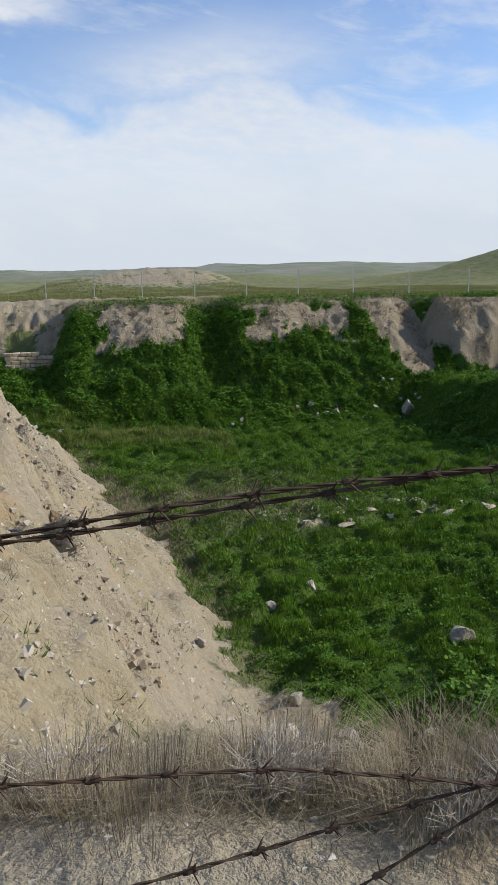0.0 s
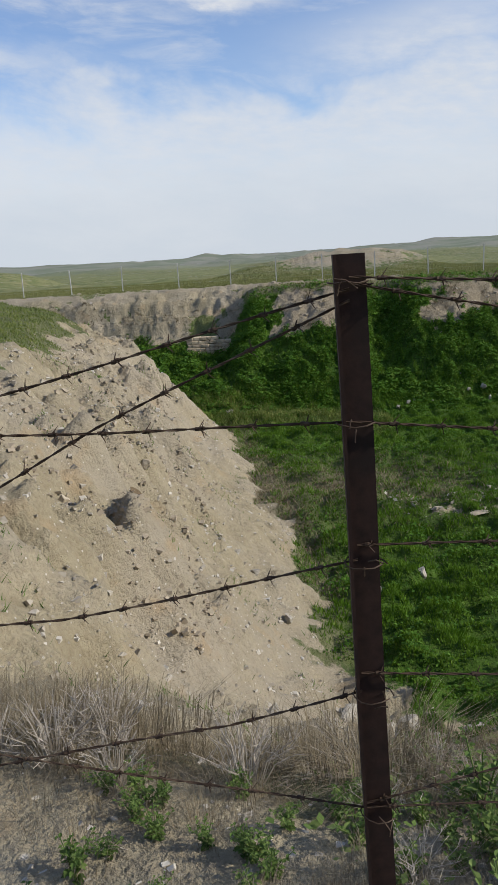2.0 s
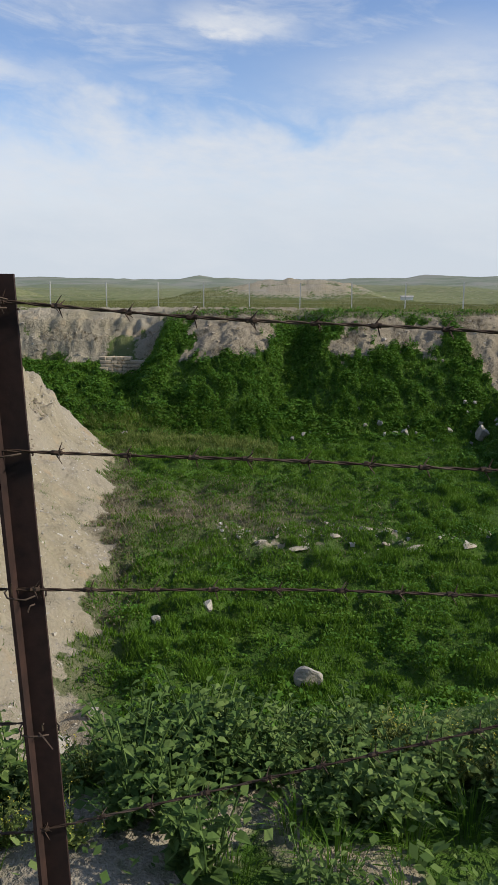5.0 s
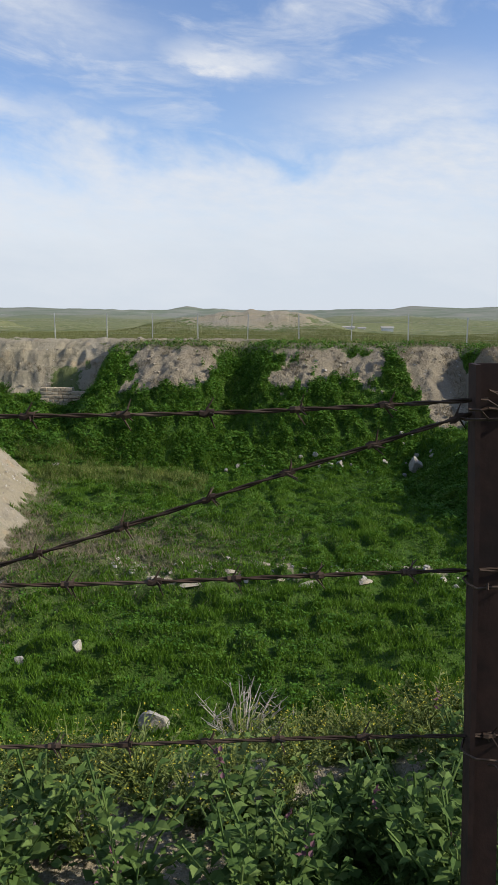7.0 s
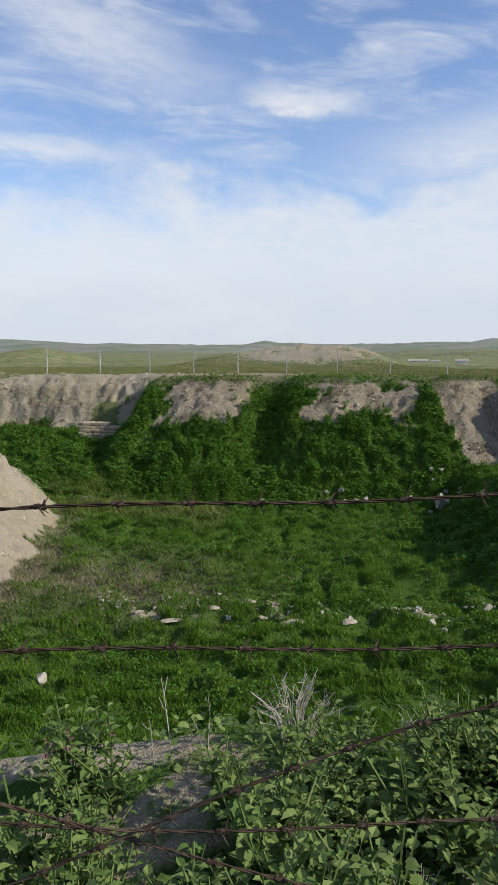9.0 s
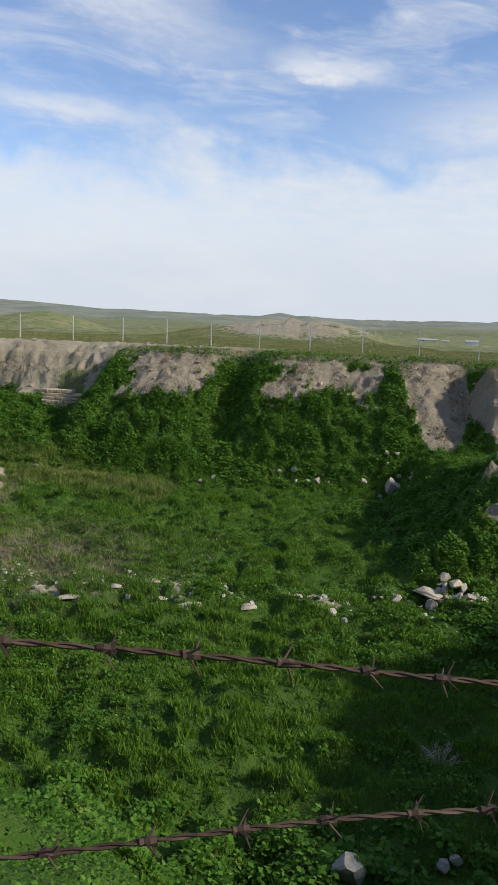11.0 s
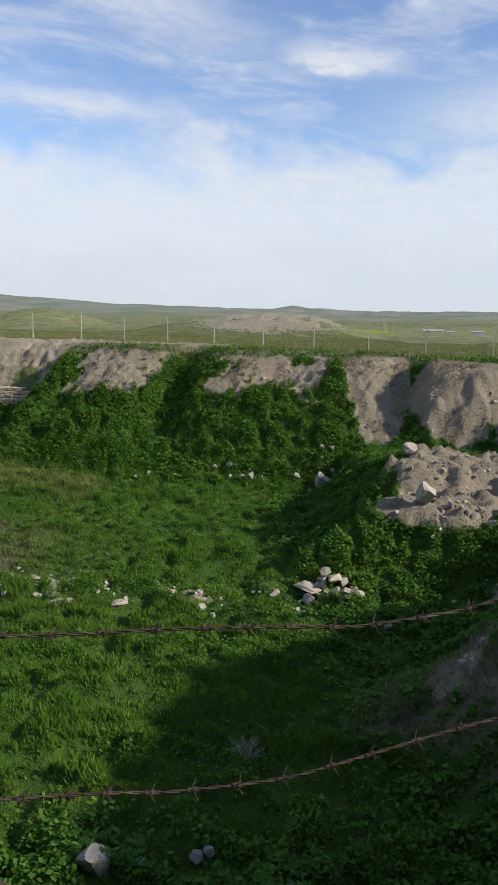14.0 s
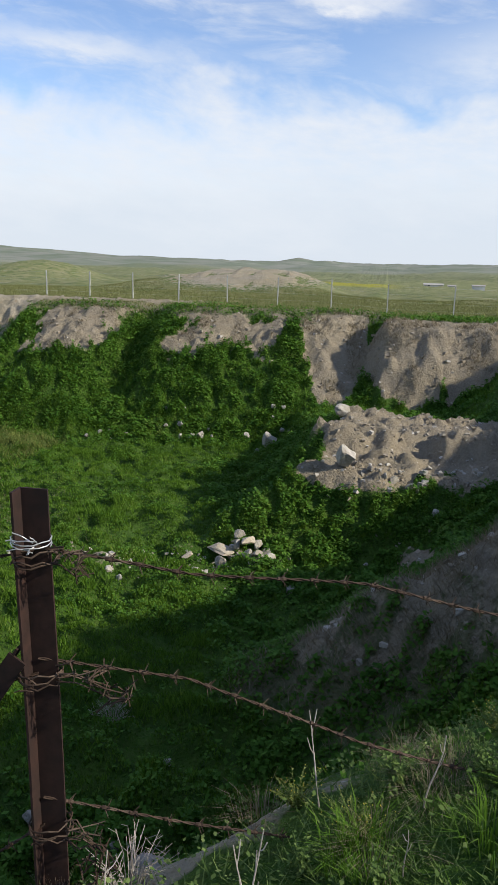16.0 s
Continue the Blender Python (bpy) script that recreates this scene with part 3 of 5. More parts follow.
SLACK = "slack rusty barbed wire sagging in a long span"
TAUT = "rusty twisted barbed wire strung between fence posts"
strung(((0, 1.18), (1, 1.28)), ((-1.79, 1.235), (-1.14, 1.28), (-0.7, 1.29)), TAUT)
strung(((0, 1.16), (1, 1.52)), ((-1.79, 1.245), (-1.03, 1.295), (-0.76, 1.34), (-0.4, 1.42)), TAUT)
strung(((0, 0.12), (1, 1.50)), ((-1.83, 0.67), (-1.48, 0.84), (-1.06, 1.01), (-0.8, 1.12), (-0.47, 1.29)), TAUT)
strung(((0, 1.12), (1, 0.46)), ((-1.84, 0.90), (-1.4, 0.80), (-1.09, 0.68), (-0.56, 0.58)), TAUT)
strung(((0, 0.70), (1, 1.01)), ((-1.85, 0.80), (-1.3, 0.86), (-0.57, 0.91)), TAUT)
strung(((0, 0.42), (1, 0.73)), ((-1.11, 0.57), (-0.77, 0.59), (-0.26, 0.66)), TAUT)
barbed_wire([W(1, 1.53), along(0.46, 1.43), along(0.66, 1.36), along(1.19, 1.21), along(1.5, 1.11), along(1.77, 1.01)], 0, label="rusty barbed wire hooked over a crossing strand")
strung(((1, 0.47), (2, 1.48)), ((0.62, 0.63), (1.05, 0.755), (1.4, 0.85), (2.01, 1.09), (2.55, 1.255), (2.98, 1.40)), TAUT)
strung(((3, 1.44), (4, 1.52)), ((6.59, 1.41), (7.17, 1.38), (7.67, 1.375), (8.33, 1.39), (8.73, 1.42), (9.09, 1.49)), TAUT)
strung(((4, 1.50), (5, 1.52)), ((11.46, 1.19), (11.65, 1.21), (11.82, 1.25), (12.02, 1.33), (12.16, 1.36), (12.48, 1.30), (13.2, 1.285), (13.68, 1.275), (13.9, 1.30), (14.2, 1.37), (14.48, 1.42)), SLACK, thick=1.45)
barbed_wire([W(4, 0.92), along(11.46, 1.04), along(11.58, 1.10), along(11.82, 1.22), along(12.06, 1.32), along(12.19, 1.345), along(12.4, 1.31)], 0, label=SLACK, thick=1.45)
barbed_wire([W(4, 1.19), along(9.45, 1.13), along(11.46, 1.15), along(11.74, 1.11), along(11.87, 1.07), along(12.04, 1.08), along(12.26, 1.01), along(12.54, 0.93), along(12.81, 0.82), along(13.0, 0.72), along(13.3, 0.5)], 0, label=SLACK, thick=1.45)
barbed_wire([along(12.5, 0.9), along(12.64, 0.915), along(12.95, 0.925), along(13.3, 0.915), along(13.55, 0.935), along(13.8, 0.985), along(14.1, 1.05), along(14.5, 1.11), along(14.9, 1.16), W(5, 1.20)], 0, label=SLACK, thick=1.45)
strung(((4, 0.55), (5, 0.77)), ((12.0, 0.42), (13.93, 0.54), (14.6, 0.64), (14.93, 0.68)), SLACK, thick=1.45)
barbed_wire([W(3, 0.45), along(7.64, 0.84), along(8.23, 1.06), along(8.7, 1.18), along(9.0, 1.2), along(9.17, 1.14), along(9.25, 1.10), along(9.38, 1.06), along(9.46, 1.01), along(10.2, 0.80), along(11.2, 0.62)], 0, label=SLACK)
for zs in ((1.53, 1.45, 1.40, 1.31, 1.2), (1.24, 1.165, 0.95, 0.83, 0.7), (0.85, 0.74, 0.62, 0.60, 0.6)):
    barbed_wire([W(5, zs[0]), (15.42, 4.58, zs[1]), (15.85, 4.72, zs[2]), (16.2, 4.83, zs[3]), (18.6, 5.6, zs[4])], 0, gap=0.085, loose=0.012, thick=1.5, label="tangled rusty barbed wire wound round the corner post")

# corner brace and ties
brace = new("fence_brace")
brace.location = (13.74, 4.47, ground_at(13.74, 4.47))
for name, o, w_, h_ in (("web", (0, 0, 0), 0.055, 0.006), ("flange", (0.0, -0.026, -0.024), 0.006, 0.05)):
    bm = bmesh.new()
    foot = Vector((0, 0, -0.15)) + Vector(o)
    bar(bm, foot, Vector((15.035 - 13.74, -0.02, 1.28 - brace.location.z)) + Vector(o), h_ if name == "web" else w_, w_ if name == "web" else h_, up=(0, 1, 0) if name == "web" else (0, 0, 1))
    part(name, bm, RUST, brace)
tagged(brace, "rusty angle-steel brace leaning against the corner post", "fence brace")


def wire_tie(p, mat, label, turns=3, r=0.04):
    base = new("wire_tie")
    base.location = p
    rng = random.Random(int(p[0] * 100 + p[2] * 1000))
    bm = bmesh.new()
    pts = [((r + 0.004) * math.cos(a * 0.5), (r + 0.004) * math.sin(a * 0.5) - 0.02, 0.0007 * a - 0.004 * turns + rng.uniform(-0.003, 0.003)) for a in range(int(turns * 4 * math.pi))]
    tube(bm, pts, 0.0016, 4)
    part("loop", bm, mat, base)
    for k in range(2 if turns < 3 else 6):
        bm = bmesh.new()
        a = rng.uniform(-2.4, -0.6)
        q = Vector((r * math.cos(a), r * math.sin(a) - 0.02, rng.uniform(-0.02, 0.02)))
        e = q + Vector((rng.uniform(-0.05, 0.03), -0.015, rng.uniform(-0.025, 0.03)))
        tube(bm, [q, (q + e) / 2 + Vector((0, -0.004, 0.006)), e], 0.0015, 4)
        part("wire_end", bm, mat, base)
    return tagged(base, label, "wire tie", "wire ties on posts")


for n, zs in ((1, (1.53, 1.28, 1.01, 0.73, 0.46)), (2, (1.48, 1.26, 1.03, 0.79)), (3, (1.43, 1.24, 1.03)), (4, (1.50, 1.19, 1.10, 0.9)), (5, (1.20, 0.77))):
    for z in zs:
        wire_tie((POSTS[n][0] + POSTS[n][3] * (1 - z / POSTS[n][2]), POSTS[n][1], z), WIRE, "rusty tie wire wound round a fence post", 1, WIDTHS[n] * 0.62)
wire_tie((15.07, 4.47, 1.55), GALV, "bright galvanised wire knotted round the corner post", 3, 0.043)


def wire_tangle(p, drop, out, n):
    """Old barbed wire bunched round the corner post, with curled ends hanging from it."""
    rng = random.Random(int(p[2] * 100))
    base = new("wire_tangle")
    base.location = p
    bm, ends = bmesh.new(), bmesh.new()
    for k in range(3):
        lift = (k - 1) * 0.014
        ring = [(0.054 * math.cos(a * 0.45) + rng.uniform(-0.004, 0.004), 0.05 * math.sin(a * 0.45) - 0.015, lift + rng.uniform(-0.012, 0.012)) for a in range(15)]
        tube(bm, ring, 0.0024, 4)
    for k in range(n):
        q, way = Vector((0.045, -0.03, rng.uniform(-0.02, 0.03))), rng.uniform(0.5, 1.0)
        pts = [q.copy()]
        for s in range(7):
            f = (s + 1) / 7
            pts.append(q + Vector((out * way * math.sin(f * 2.4) + rng.uniform(-0.02, 0.02), rng.uniform(-0.03, 0.03), -drop * way * f * f + rng.uniform(-0.02, 0.02))))
        tube(ends, pts, 0.0022, 4)
        for s in (2, 4, 6):
            for _ in range(2):
                e = Vector((rng.uniform(-1, 1), rng.uniform(-1, 1), rng.uniform(-1, 1))).normalized() * 0.018
                tube(ends, [pts[s] - e, pts[s] + e], 0.0016, 3)
    part("loop", bm, WIRE, base)
    part("loose_end", ends, WIRE, base, "curled rusty ends with barbs")
    tagged(base, "tangle of rusty barbed wire wound on the corner post", "barbed wire", "wire tangles on the corner post")


wire_tangle((15.08, 4.47, 1.21), 0.04, 0.2, 5)
wire_tangle((15.09, 4.47, 0.78), 0.2, 0.13, 7)
wire_tangle((15.075, 4.47, 1.51), 0.03, 0.12, 3)

# ---- far fence ----
FAR_X = [-24.3, -21.4, -18.6, -15.8, -12.9, -9.87, -6.55, -3.53, -0.9, 1.75, 4.61, 7.47, 10.27, 13.15, 15.92, 18.95, 22.1, 25.3, 28.5]


def far_y(x):
    return float(np.interp(x, [-25, -1, 1.7, 4.6, 7.5, 10.3, 13.2, 15.9, 19, 29], [45.8, 45.6, 45.4, 44.6, 44.0, 43.3, 42.2, 41.0, 40.0, 37.5]))


far_tops = []
for k, x in enumerate(FAR_X):
    y = far_y(x)
    z = ground_at(x, y)
    post = new("far_fence_post")
    post.location = (x, y, z)
    bm = bmesh.new()
    tilt = math.sin(k * 2.7) * 0.03
    bar(bm, (0, 0, -0.2), (tilt, 0, 1.42), 0.05, 0.05)
    part("shaft", bm, PALE, post)
    bm = bmesh.new()
    bar(bm, (tilt, 0, 1.42), (tilt * 1.1, 0, 1.45), 0.057, 0.057, taper=0.6)
    part("cap", bm, PALE, post)
    tagged(post, "thin pale concrete fence post on the far rim", "fence post", "far fence posts")
    far_tops.append(Vector((x + tilt, y - 0.035, z)))
for h in (1.35, 1.0, 0.65, 0.3):
    bm = bmesh.new()
    tube(bm, [p - far_tops[0] + Vector((0, 0, h)) for p in far_tops], 0.0025, 3)
    ob = part("fence_wire", bm, GALV)
    ob.location = far_tops[0]
    tagged(ob, "thin grey wire strung along the far fence posts", "fence wire", "far fence wires")

# fence running back over the plain beyond the spur
for k in range(7):
    x, y = -24.5 - 3.0 * k - 0.2 * k * k, 58 + 6.0 * k + 0.6 * k * k
    post = new("far_fence_post")
    post.location = (x, y, ground_at(x, y))
    bm = bmesh.new()
    bar(bm, (0, 0, -0.2), (0.02 * math.sin(k), 0, 1.42), 0.06, 0.06)
    part("shaft", bm, PALE, post)
    tagged(post, "thin pale concrete post of a fence crossing the plain", "fence post", "distant fence posts")

STRAINER = (-7.5, 18.1)


def strainer(x, y, top):
    """A steel post propped by leaning bars on the top of the spur."""
    base = new("strainer_post")
    z = ground_at(x, y)
    base.location = (x, y, z)
    bm = bmesh.new()
    bar(bm, (0, 0, -0.2), (0.02, 0, top), 0.06, 0.05)
    part("upright", bm, RUST, base)
    for dx, dy in ((0.5, -0.3), (-0.35, 0.4), (-0.75, -1.6)):
        bm = bmesh.new()
        foot = ground_at(x + dx, y + dy) - z - 0.1
        bar(bm, (dx, dy, foot), (0.02, 0, top - (0.1 if dx > -0.7 else 0.55)), 0.05, 0.045)
        part("prop", bm, RUST, base)
    tagged(base, "dark steel strainer post with leaning props on the grassy spur", "fence post")


strainer(*STRAINER, 1.65)

# ---- stones ----
def rock_mesh(seed, flat=1.0, point=0.0):
    rng = random.Random(seed)
    bm = bmesh.new()
    bmesh.ops.create_icosphere(bm, subdivisions=3, radius=0.5)
    cuts = [(Vector((rng.gauss(0, 1), rng.gauss(0, 1), rng.gauss(0, 0.8))).normalized(), rng.uniform(0.20, 0.36)) for _ in range(14)]
    for v in bm.verts:
        for nrm, dist in cuts:
            d = v.co.dot(nrm) - dist
            if d > 0:
                v.co -= nrm * d * 0.97
        v.co += v.co.normalized() * (noise.noise(v.co * 3.1 + Vector((seed, 0, 0))) * 0.05 + noise.noise(v.co * 9 + Vector((0, seed, 0))) * 0.018)
        v.co.z *= flat
        if point and v.co.z > 0:
            v.co.x *= 1 - point * v.co.z
            v.co.y *= 1 - point * v.co.z
    me = bpy.data.meshes.new("rock")
    bm.to_mesh(me)
    bm.free()
    me.materials.append(STONE)
    for pl in me.polygons:
        pl.use_smooth = False
    return me


ROCKS = [rock_mesh(s, f, q) for s, f, q in ((1, 0.85, 0.2), (2, 0.8, 0), (3, 0.7, 0), (4, 0.9, 0.5), (5, 0.65, 0.2), (6, 0.8, 0.3))]
SLABS = [rock_mesh(s, 0.2, 0) for s in (11, 12, 13)]
for slab in SLABS:
    slab.materials[0] = SANDSTONE


def stone(x, y, size, kind=None, label="pale limestone rock lying in grass", group="loose rocks", sink=0.25, flat=False, turn=None, name="rock"):
    n = int(abs(x * 131 + y * 77)) if kind is None else kind
    pool = SLABS if flat else ROCKS
    ob = new(name, pool[n % len(pool)])
    sx = size if isinstance(size, tuple) else (size, size * (0.8 + 0.04 * (n % 6)), size)
    ob.scale = sx
    ob.rotation_euler = (0.12 * math.sin(n), 0.12 * math.cos(n * 1.7), n * 1.13 if turn is None else turn)
    ob.location = (x, y, ground_at(x, y) + sx[2] * (0.13 if flat else 0.38) - sink * sx[2] * (0.26 if flat else 0.7))
    return tagged(ob, label, "rock", group)


stone(11.79, 31.5, (0.95, 0.8, 1.15), 3, "large pointed white boulder at the foot of the green bank", sink=0.1)
for x, y, s in ((2.24, 14.84, 0.42), (1.30, 14.4, 0.34), (-2.88, 32.0, 0.5), (-2.4, 32.2, 0.35), (7.83, 33.0, 0.45), (8.8, 32.4, 0.6), (10.02, 18.5, 0.32), (10.3, 18.4, 0.2), (14.2, 18.6, 0.38), (10.7, 32.6, 0.5)):
    stone(x, y, s)
stone(4.19, 12.13, (0.62, 0.5, 0.5), 0, "white rounded boulder in long grass")
stone(0.47, 10.40, (0.75, 0.5, 0.42), 1, "flat-topped pale boulder on the edge of the clay slope")
stone(0.85, 11.05, (0.34, 0.28, 0.5), 4, "upright pale stone on the edge of the clay slope")
for x, y, s in ((1.25, 9.85, 0.5), (1.6, 9.5, 0.42), (2.0, 9.3, 0.36), (2.5, 9.2, 0.5), (0.95, 9.7, 0.4), (2.9, 9.0, 0.35), (3.3, 8.8, 0.45), (1.9, 8.7, 0.55), (-0.55, 8.3, 0.3), (-1.9, 9.9, 0.22), (-1.3, 13.1, 0.3), (-1.0, 13.6, 0.25), (-0.4, 12.2, 0.26)):
    stone(x, y, s, label="pale broken stone on the bare clay slope")
for x, y, s in ((4.15, 17.97, (1.1, 0.5, 0.6)), (6.9, 17.9, (1.15, 0.55, 0.6)), (5.8, 19.0, (0.6, 0.4, 0.7)), (5.0, 18.6, (0.5, 0.3, 0.5)), (8.2, 18.3, (0.7, 0.35, 0.5)), (3.2, 18.4, (0.5, 0.35, 0.5)), (6.2, 18.3, (0.4, 0.3, 0.5)), (9.2, 18.9, (0.6, 0.3, 0.4)), (10.9, 19.0, (0.5, 0.4, 0.5))):
    stone(x, y, s, label="flat pale slab of stone bedded in turf", group="flat slabs", flat=True, sink=0.5, turn=0.1 * x, name="stone_slab")
rng = random.Random(5)
for k in range(30):
    x, y = 12.85 + rng.gauss(0, 0.42), 20.15 + rng.gauss(0, 0.2)
    stone(x, y, rng.uniform(0.16, 0.42), k, "pale tumbled stone in a heap of rubble", "rubble heap", sink=0.2 if k % 3 else -0.25)
for x, y, size, rise in ((12.25, 20.2, (1.15, 0.6, 0.9), -0.9), (12.9, 20.35, (0.9, 0.5, 0.9), -1.6), (13.2, 20.1, (0.7, 0.5, 0.8), -1.0), (11.5, 19.9, (0.6, 0.4, 0.6), 0.0)):
    stone(x, y, size, int(10 * x), "long flat pale slab on a heap of rubble", "rubble heap", flat=True, sink=rise, name="stone_slab")
for k in range(24):
    x = rng.uniform(4, 15)
    stone(x, 32.3 + rng.gauss(0, 0.5), rng.uniform(0.15, 0.38), k, "pale stone fallen at the foot of the bank", "stones under the far bank")
for k in range(6):
    stone(rng.uniform(5, 13), 33.2 + rng.uniform(0, 1.0), rng.uniform(0.2, 0.38), k, "greyish stone among leaves on the bank", "stones on the far bank", sink=0.4)
stone(15.10, 22.45, (0.85, 0.7, 1.0), 3, "large pale boulder below the eroded mound", sink=0.15)
stone(14.7, 26.0, (0.8, 0.6, 0.6), 1, "pale boulder on the shoulder of the mound", sink=0.2)
for k in range(30):
    stone(rng.uniform(14.6, 18.6), 22.5 + rng.gauss(0, 0.45), rng.uniform(0.14, 0.4), k, "pale stone on the slope below the mound", "stones below the mound")
for x, y, s in ((10.58, 10.35, 0.6), (10.25, 10.3, 0.22), (11.1, 10.6, 0.26), (11.75, 10.9, 0.3), (11.9, 10.95, 0.24), (10.9, 10.9, 0.18), (8.9, 9.3, 0.5), (13.2, 12.2, 0.2), (14.55, 4.55, 0.2), (14.85, 4.8, 0.24), (15.2, 4.95, 0.2), (16.35, 4.75, 0.16), (13.0, 10.5, 0.3)):
    stone(x, y, s, label="dusty white rock on the shaded slope")
for x, y, size, colour, label in (
        (-2.62, 10.5, (0.5, 0.36, 0.2), MASONRY, "tan block of stone set in the clay face"),
        # this dark brown boulder is added in place of a hollow in the face
        (-2.14, 12.0, (0.30, 0.28, 0.42), BROWN, "dark brown boulder standing in for a hollow in the clay face"),
        (-2.45, 10.75, (0.36, 0.3, 0.3), BROWN, "crumbling brown clod below the clay face")):
    block = stone(x, y, size, 4, label, sink=0.2)
    block.data = block.data.copy()
    block.data.materials[0] = colour
    block.location.z = ground_at(x, y) + 0.03
    block.rotation_euler = (0.3, 0.5, 0.6)
for x, y, s in ((-3.0, 9.2, 0.3), (-2.7, 12.8, 0.28), (-3.2, 15.0, 0.35), (-4.4, 20.3, 0.4), (-3.9, 18.0, 0.3)):
    clod = stone(x, y, s, label="clay-coloured boulder sticking out of the bare face", sink=0.45)
    clod.data = clod.data.copy()
    clod.data.materials[0] = SANDSTONE

# ---- ruined masonry ----
wall = new("ruined_wall")
wy = next(v for v in np.arange(36.5, 42, 0.05) if ground_at(-4.4, v) > -2.75)
wall.location = (-5.35, wy - 0.95, -3.12)
rng = random.Random(9)
z = 0.0
for row in range(6):
    h = rng.uniform(0.15, 0.2)
    x = rng.uniform(-0.1, 0.05)
    end = 2.2 - row * 0.04 if row < 4 else (2.0 if row == 4 else 1.2)
    while x < end:
        w_ = rng.uniform(0.2, 0.48)
        bm = bmesh.new()
        bmesh.ops.create_cube(bm, size=1)
        for v in bm.verts:
            v.co = Vector((x + w_ / 2 + v.co.x * (w_ - 0.02) + rng.uniform(-0.012, 0.012), v.co.y * 0.5 + rng.uniform(-0.02, 0.02) + row * 0.03, z + h / 2 + v.co.z * (h - 0.02) + rng.uniform(-0.012, 0.012)))
        bmesh.ops.bevel(bm, geom=bm.edges[:], offset=0.018, segments=1, affect="EDGES")
        part("stone", bm, MASONRY, wall)
        x += w_
    z += h
tagged(wall, "ruined dry-stone wall of tan blocks set in the clay cliff", "ruined wall")


# ---- far buildings ----
PLASTER = object_material("white_plaster", (0.62, 0.60, 0.57), (0.74, 0.72, 0.69), 0.9, scale=2)
ROOF = object_material("grey_roofing", (0.33, 0.30, 0.28), (0.42, 0.39, 0.36), 0.8, scale=3)
DARK = object_material("dark_glass", (0.03, 0.035, 0.04), (0.05, 0.055, 0.06), 0.2, scale=3)


def low_house(x, y, w, d, h):
    w, d, h = w * 0.75, d * 0.75, h * 0.7
    base = new("farm_building")
    base.location = (x, y, ground_at(x, y))
    bm = bmesh.new()
    bmesh.ops.create_cube(bm, size=1, matrix=Matrix.Translation((0, 0, h / 2 - 0.3)) @ Matrix.Diagonal((w, d, h + 0.6, 1)))
    part("wall", bm, PLASTER, base)
    bm = bmesh.new()
    lo = [bm.verts.new((sx * (w / 2 + 0.3), sy * (d / 2 + 0.3), h + 0.004)) for sx, sy in ((-1, -1), (1, -1), (1, 1), (-1, 1))]
    hi = [bm.verts.new((sx * (w / 2 + 0.3), 0, h + 0.4)) for sx in (-1, 1)]
    bm.faces.new(lo[::-1])
    bm.faces.new((lo[0], lo[1], hi[1], hi[0]))
    bm.faces.new((lo[2], lo[3], hi[0], hi[1]))
    bm.faces.new((lo[1], lo[2], hi[1]))
    bm.faces.new((lo[3], lo[0], hi[0]))
    part("roof", bm, ROOF, base)
    for k in range(int(w / 4)):
        bm = bmesh.new()
        bmesh.ops.create_cube(bm, size=1, matrix=Matrix.Translation((-w / 2 + 1.5 + 3 * k, -d / 2 - 0.02, h * 0.55)) @ Matrix.Diagonal((0.5, 0.08, 0.4, 1)))
        part("window", bm, DARK, base)
    return tagged(base, "low white farm building far out on the plain", "building", "far farm buildings")


for x, y, w_, d, h in ((30.5, 262, 8, 3.5, 1.0), (36.5, 266, 3, 3, 0.9), (44.5, 262, 5, 3.5, 1.7)):
    low_house(x, y, w_, d, h)

# ---- plants ----
GRASS = island_material("meadow_grass", ((0.0, (0.034, 0.09, 0.007)), (0.45, (0.09, 0.18, 0.014)), (0.8, (0.13, 0.235, 0.026)), (1.0, (0.21, 0.245, 0.065))), 0.7, 0.15, 0.3)
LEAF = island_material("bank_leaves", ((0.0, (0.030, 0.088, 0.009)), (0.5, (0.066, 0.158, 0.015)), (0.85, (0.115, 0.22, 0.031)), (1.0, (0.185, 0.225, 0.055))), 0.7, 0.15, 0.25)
WEED = island_material("weed_leaves", ((0.0, (0.05, 0.098, 0.022)), (0.5, (0.118, 0.182, 0.045)), (0.9, (0.215, 0.275, 0.09)), (1.0, (0.28, 0.305, 0.135))), 0.75, 0.15, 0.25)
LIME = island_material("yellow_green_leaves", ((0.0, (0.08, 0.12, 0.025)), (0.5, (0.15, 0.19, 0.04)), (1.0, (0.24, 0.26, 0.065))), 0.6, 0.3, 0.25)
FLOWER = island_material("yellow_petals", ((0.0, (0.34, 0.30, 0.03)), (1.0, (0.52, 0.46, 0.06))), 0.6, 0.2, 0.2)
PURPLE = island_material("dull_purple_petals", ((0.0, (0.12, 0.05, 0.06)), (1.0, (0.20, 0.10, 0.115))), 0.6, 0.2, 0.2)
STEPPE = island_material("steppe_blades", ((0.0, (0.12, 0.138, 0.045)), (0.5, (0.185, 0.195, 0.07)), (1.0, (0.28, 0.26, 0.13))), 0.8, 0.1, 0.2)
STRAW = island_material("dry_straw", ((0.0, (0.12, 0.092, 0.052)), (0.5, (0.23, 0.187, 0.12)), (1.0, (0.37, 0.32, 0.235))), 0.8, 0.15, 0.15)
STALK = island_material("bleached_stalks", ((0.0, (0.25, 0.21, 0.165)), (1.0, (0.50, 0.45, 0.38))), 0.8, 0.15)
PEBBLE = island_material("pale_chips", ((0.0, (0.27, 0.235, 0.18)), (0.5, (0.40, 0.36, 0.30)), (1.0, (0.60, 0.57, 0.52))), 0.9, 0.15)
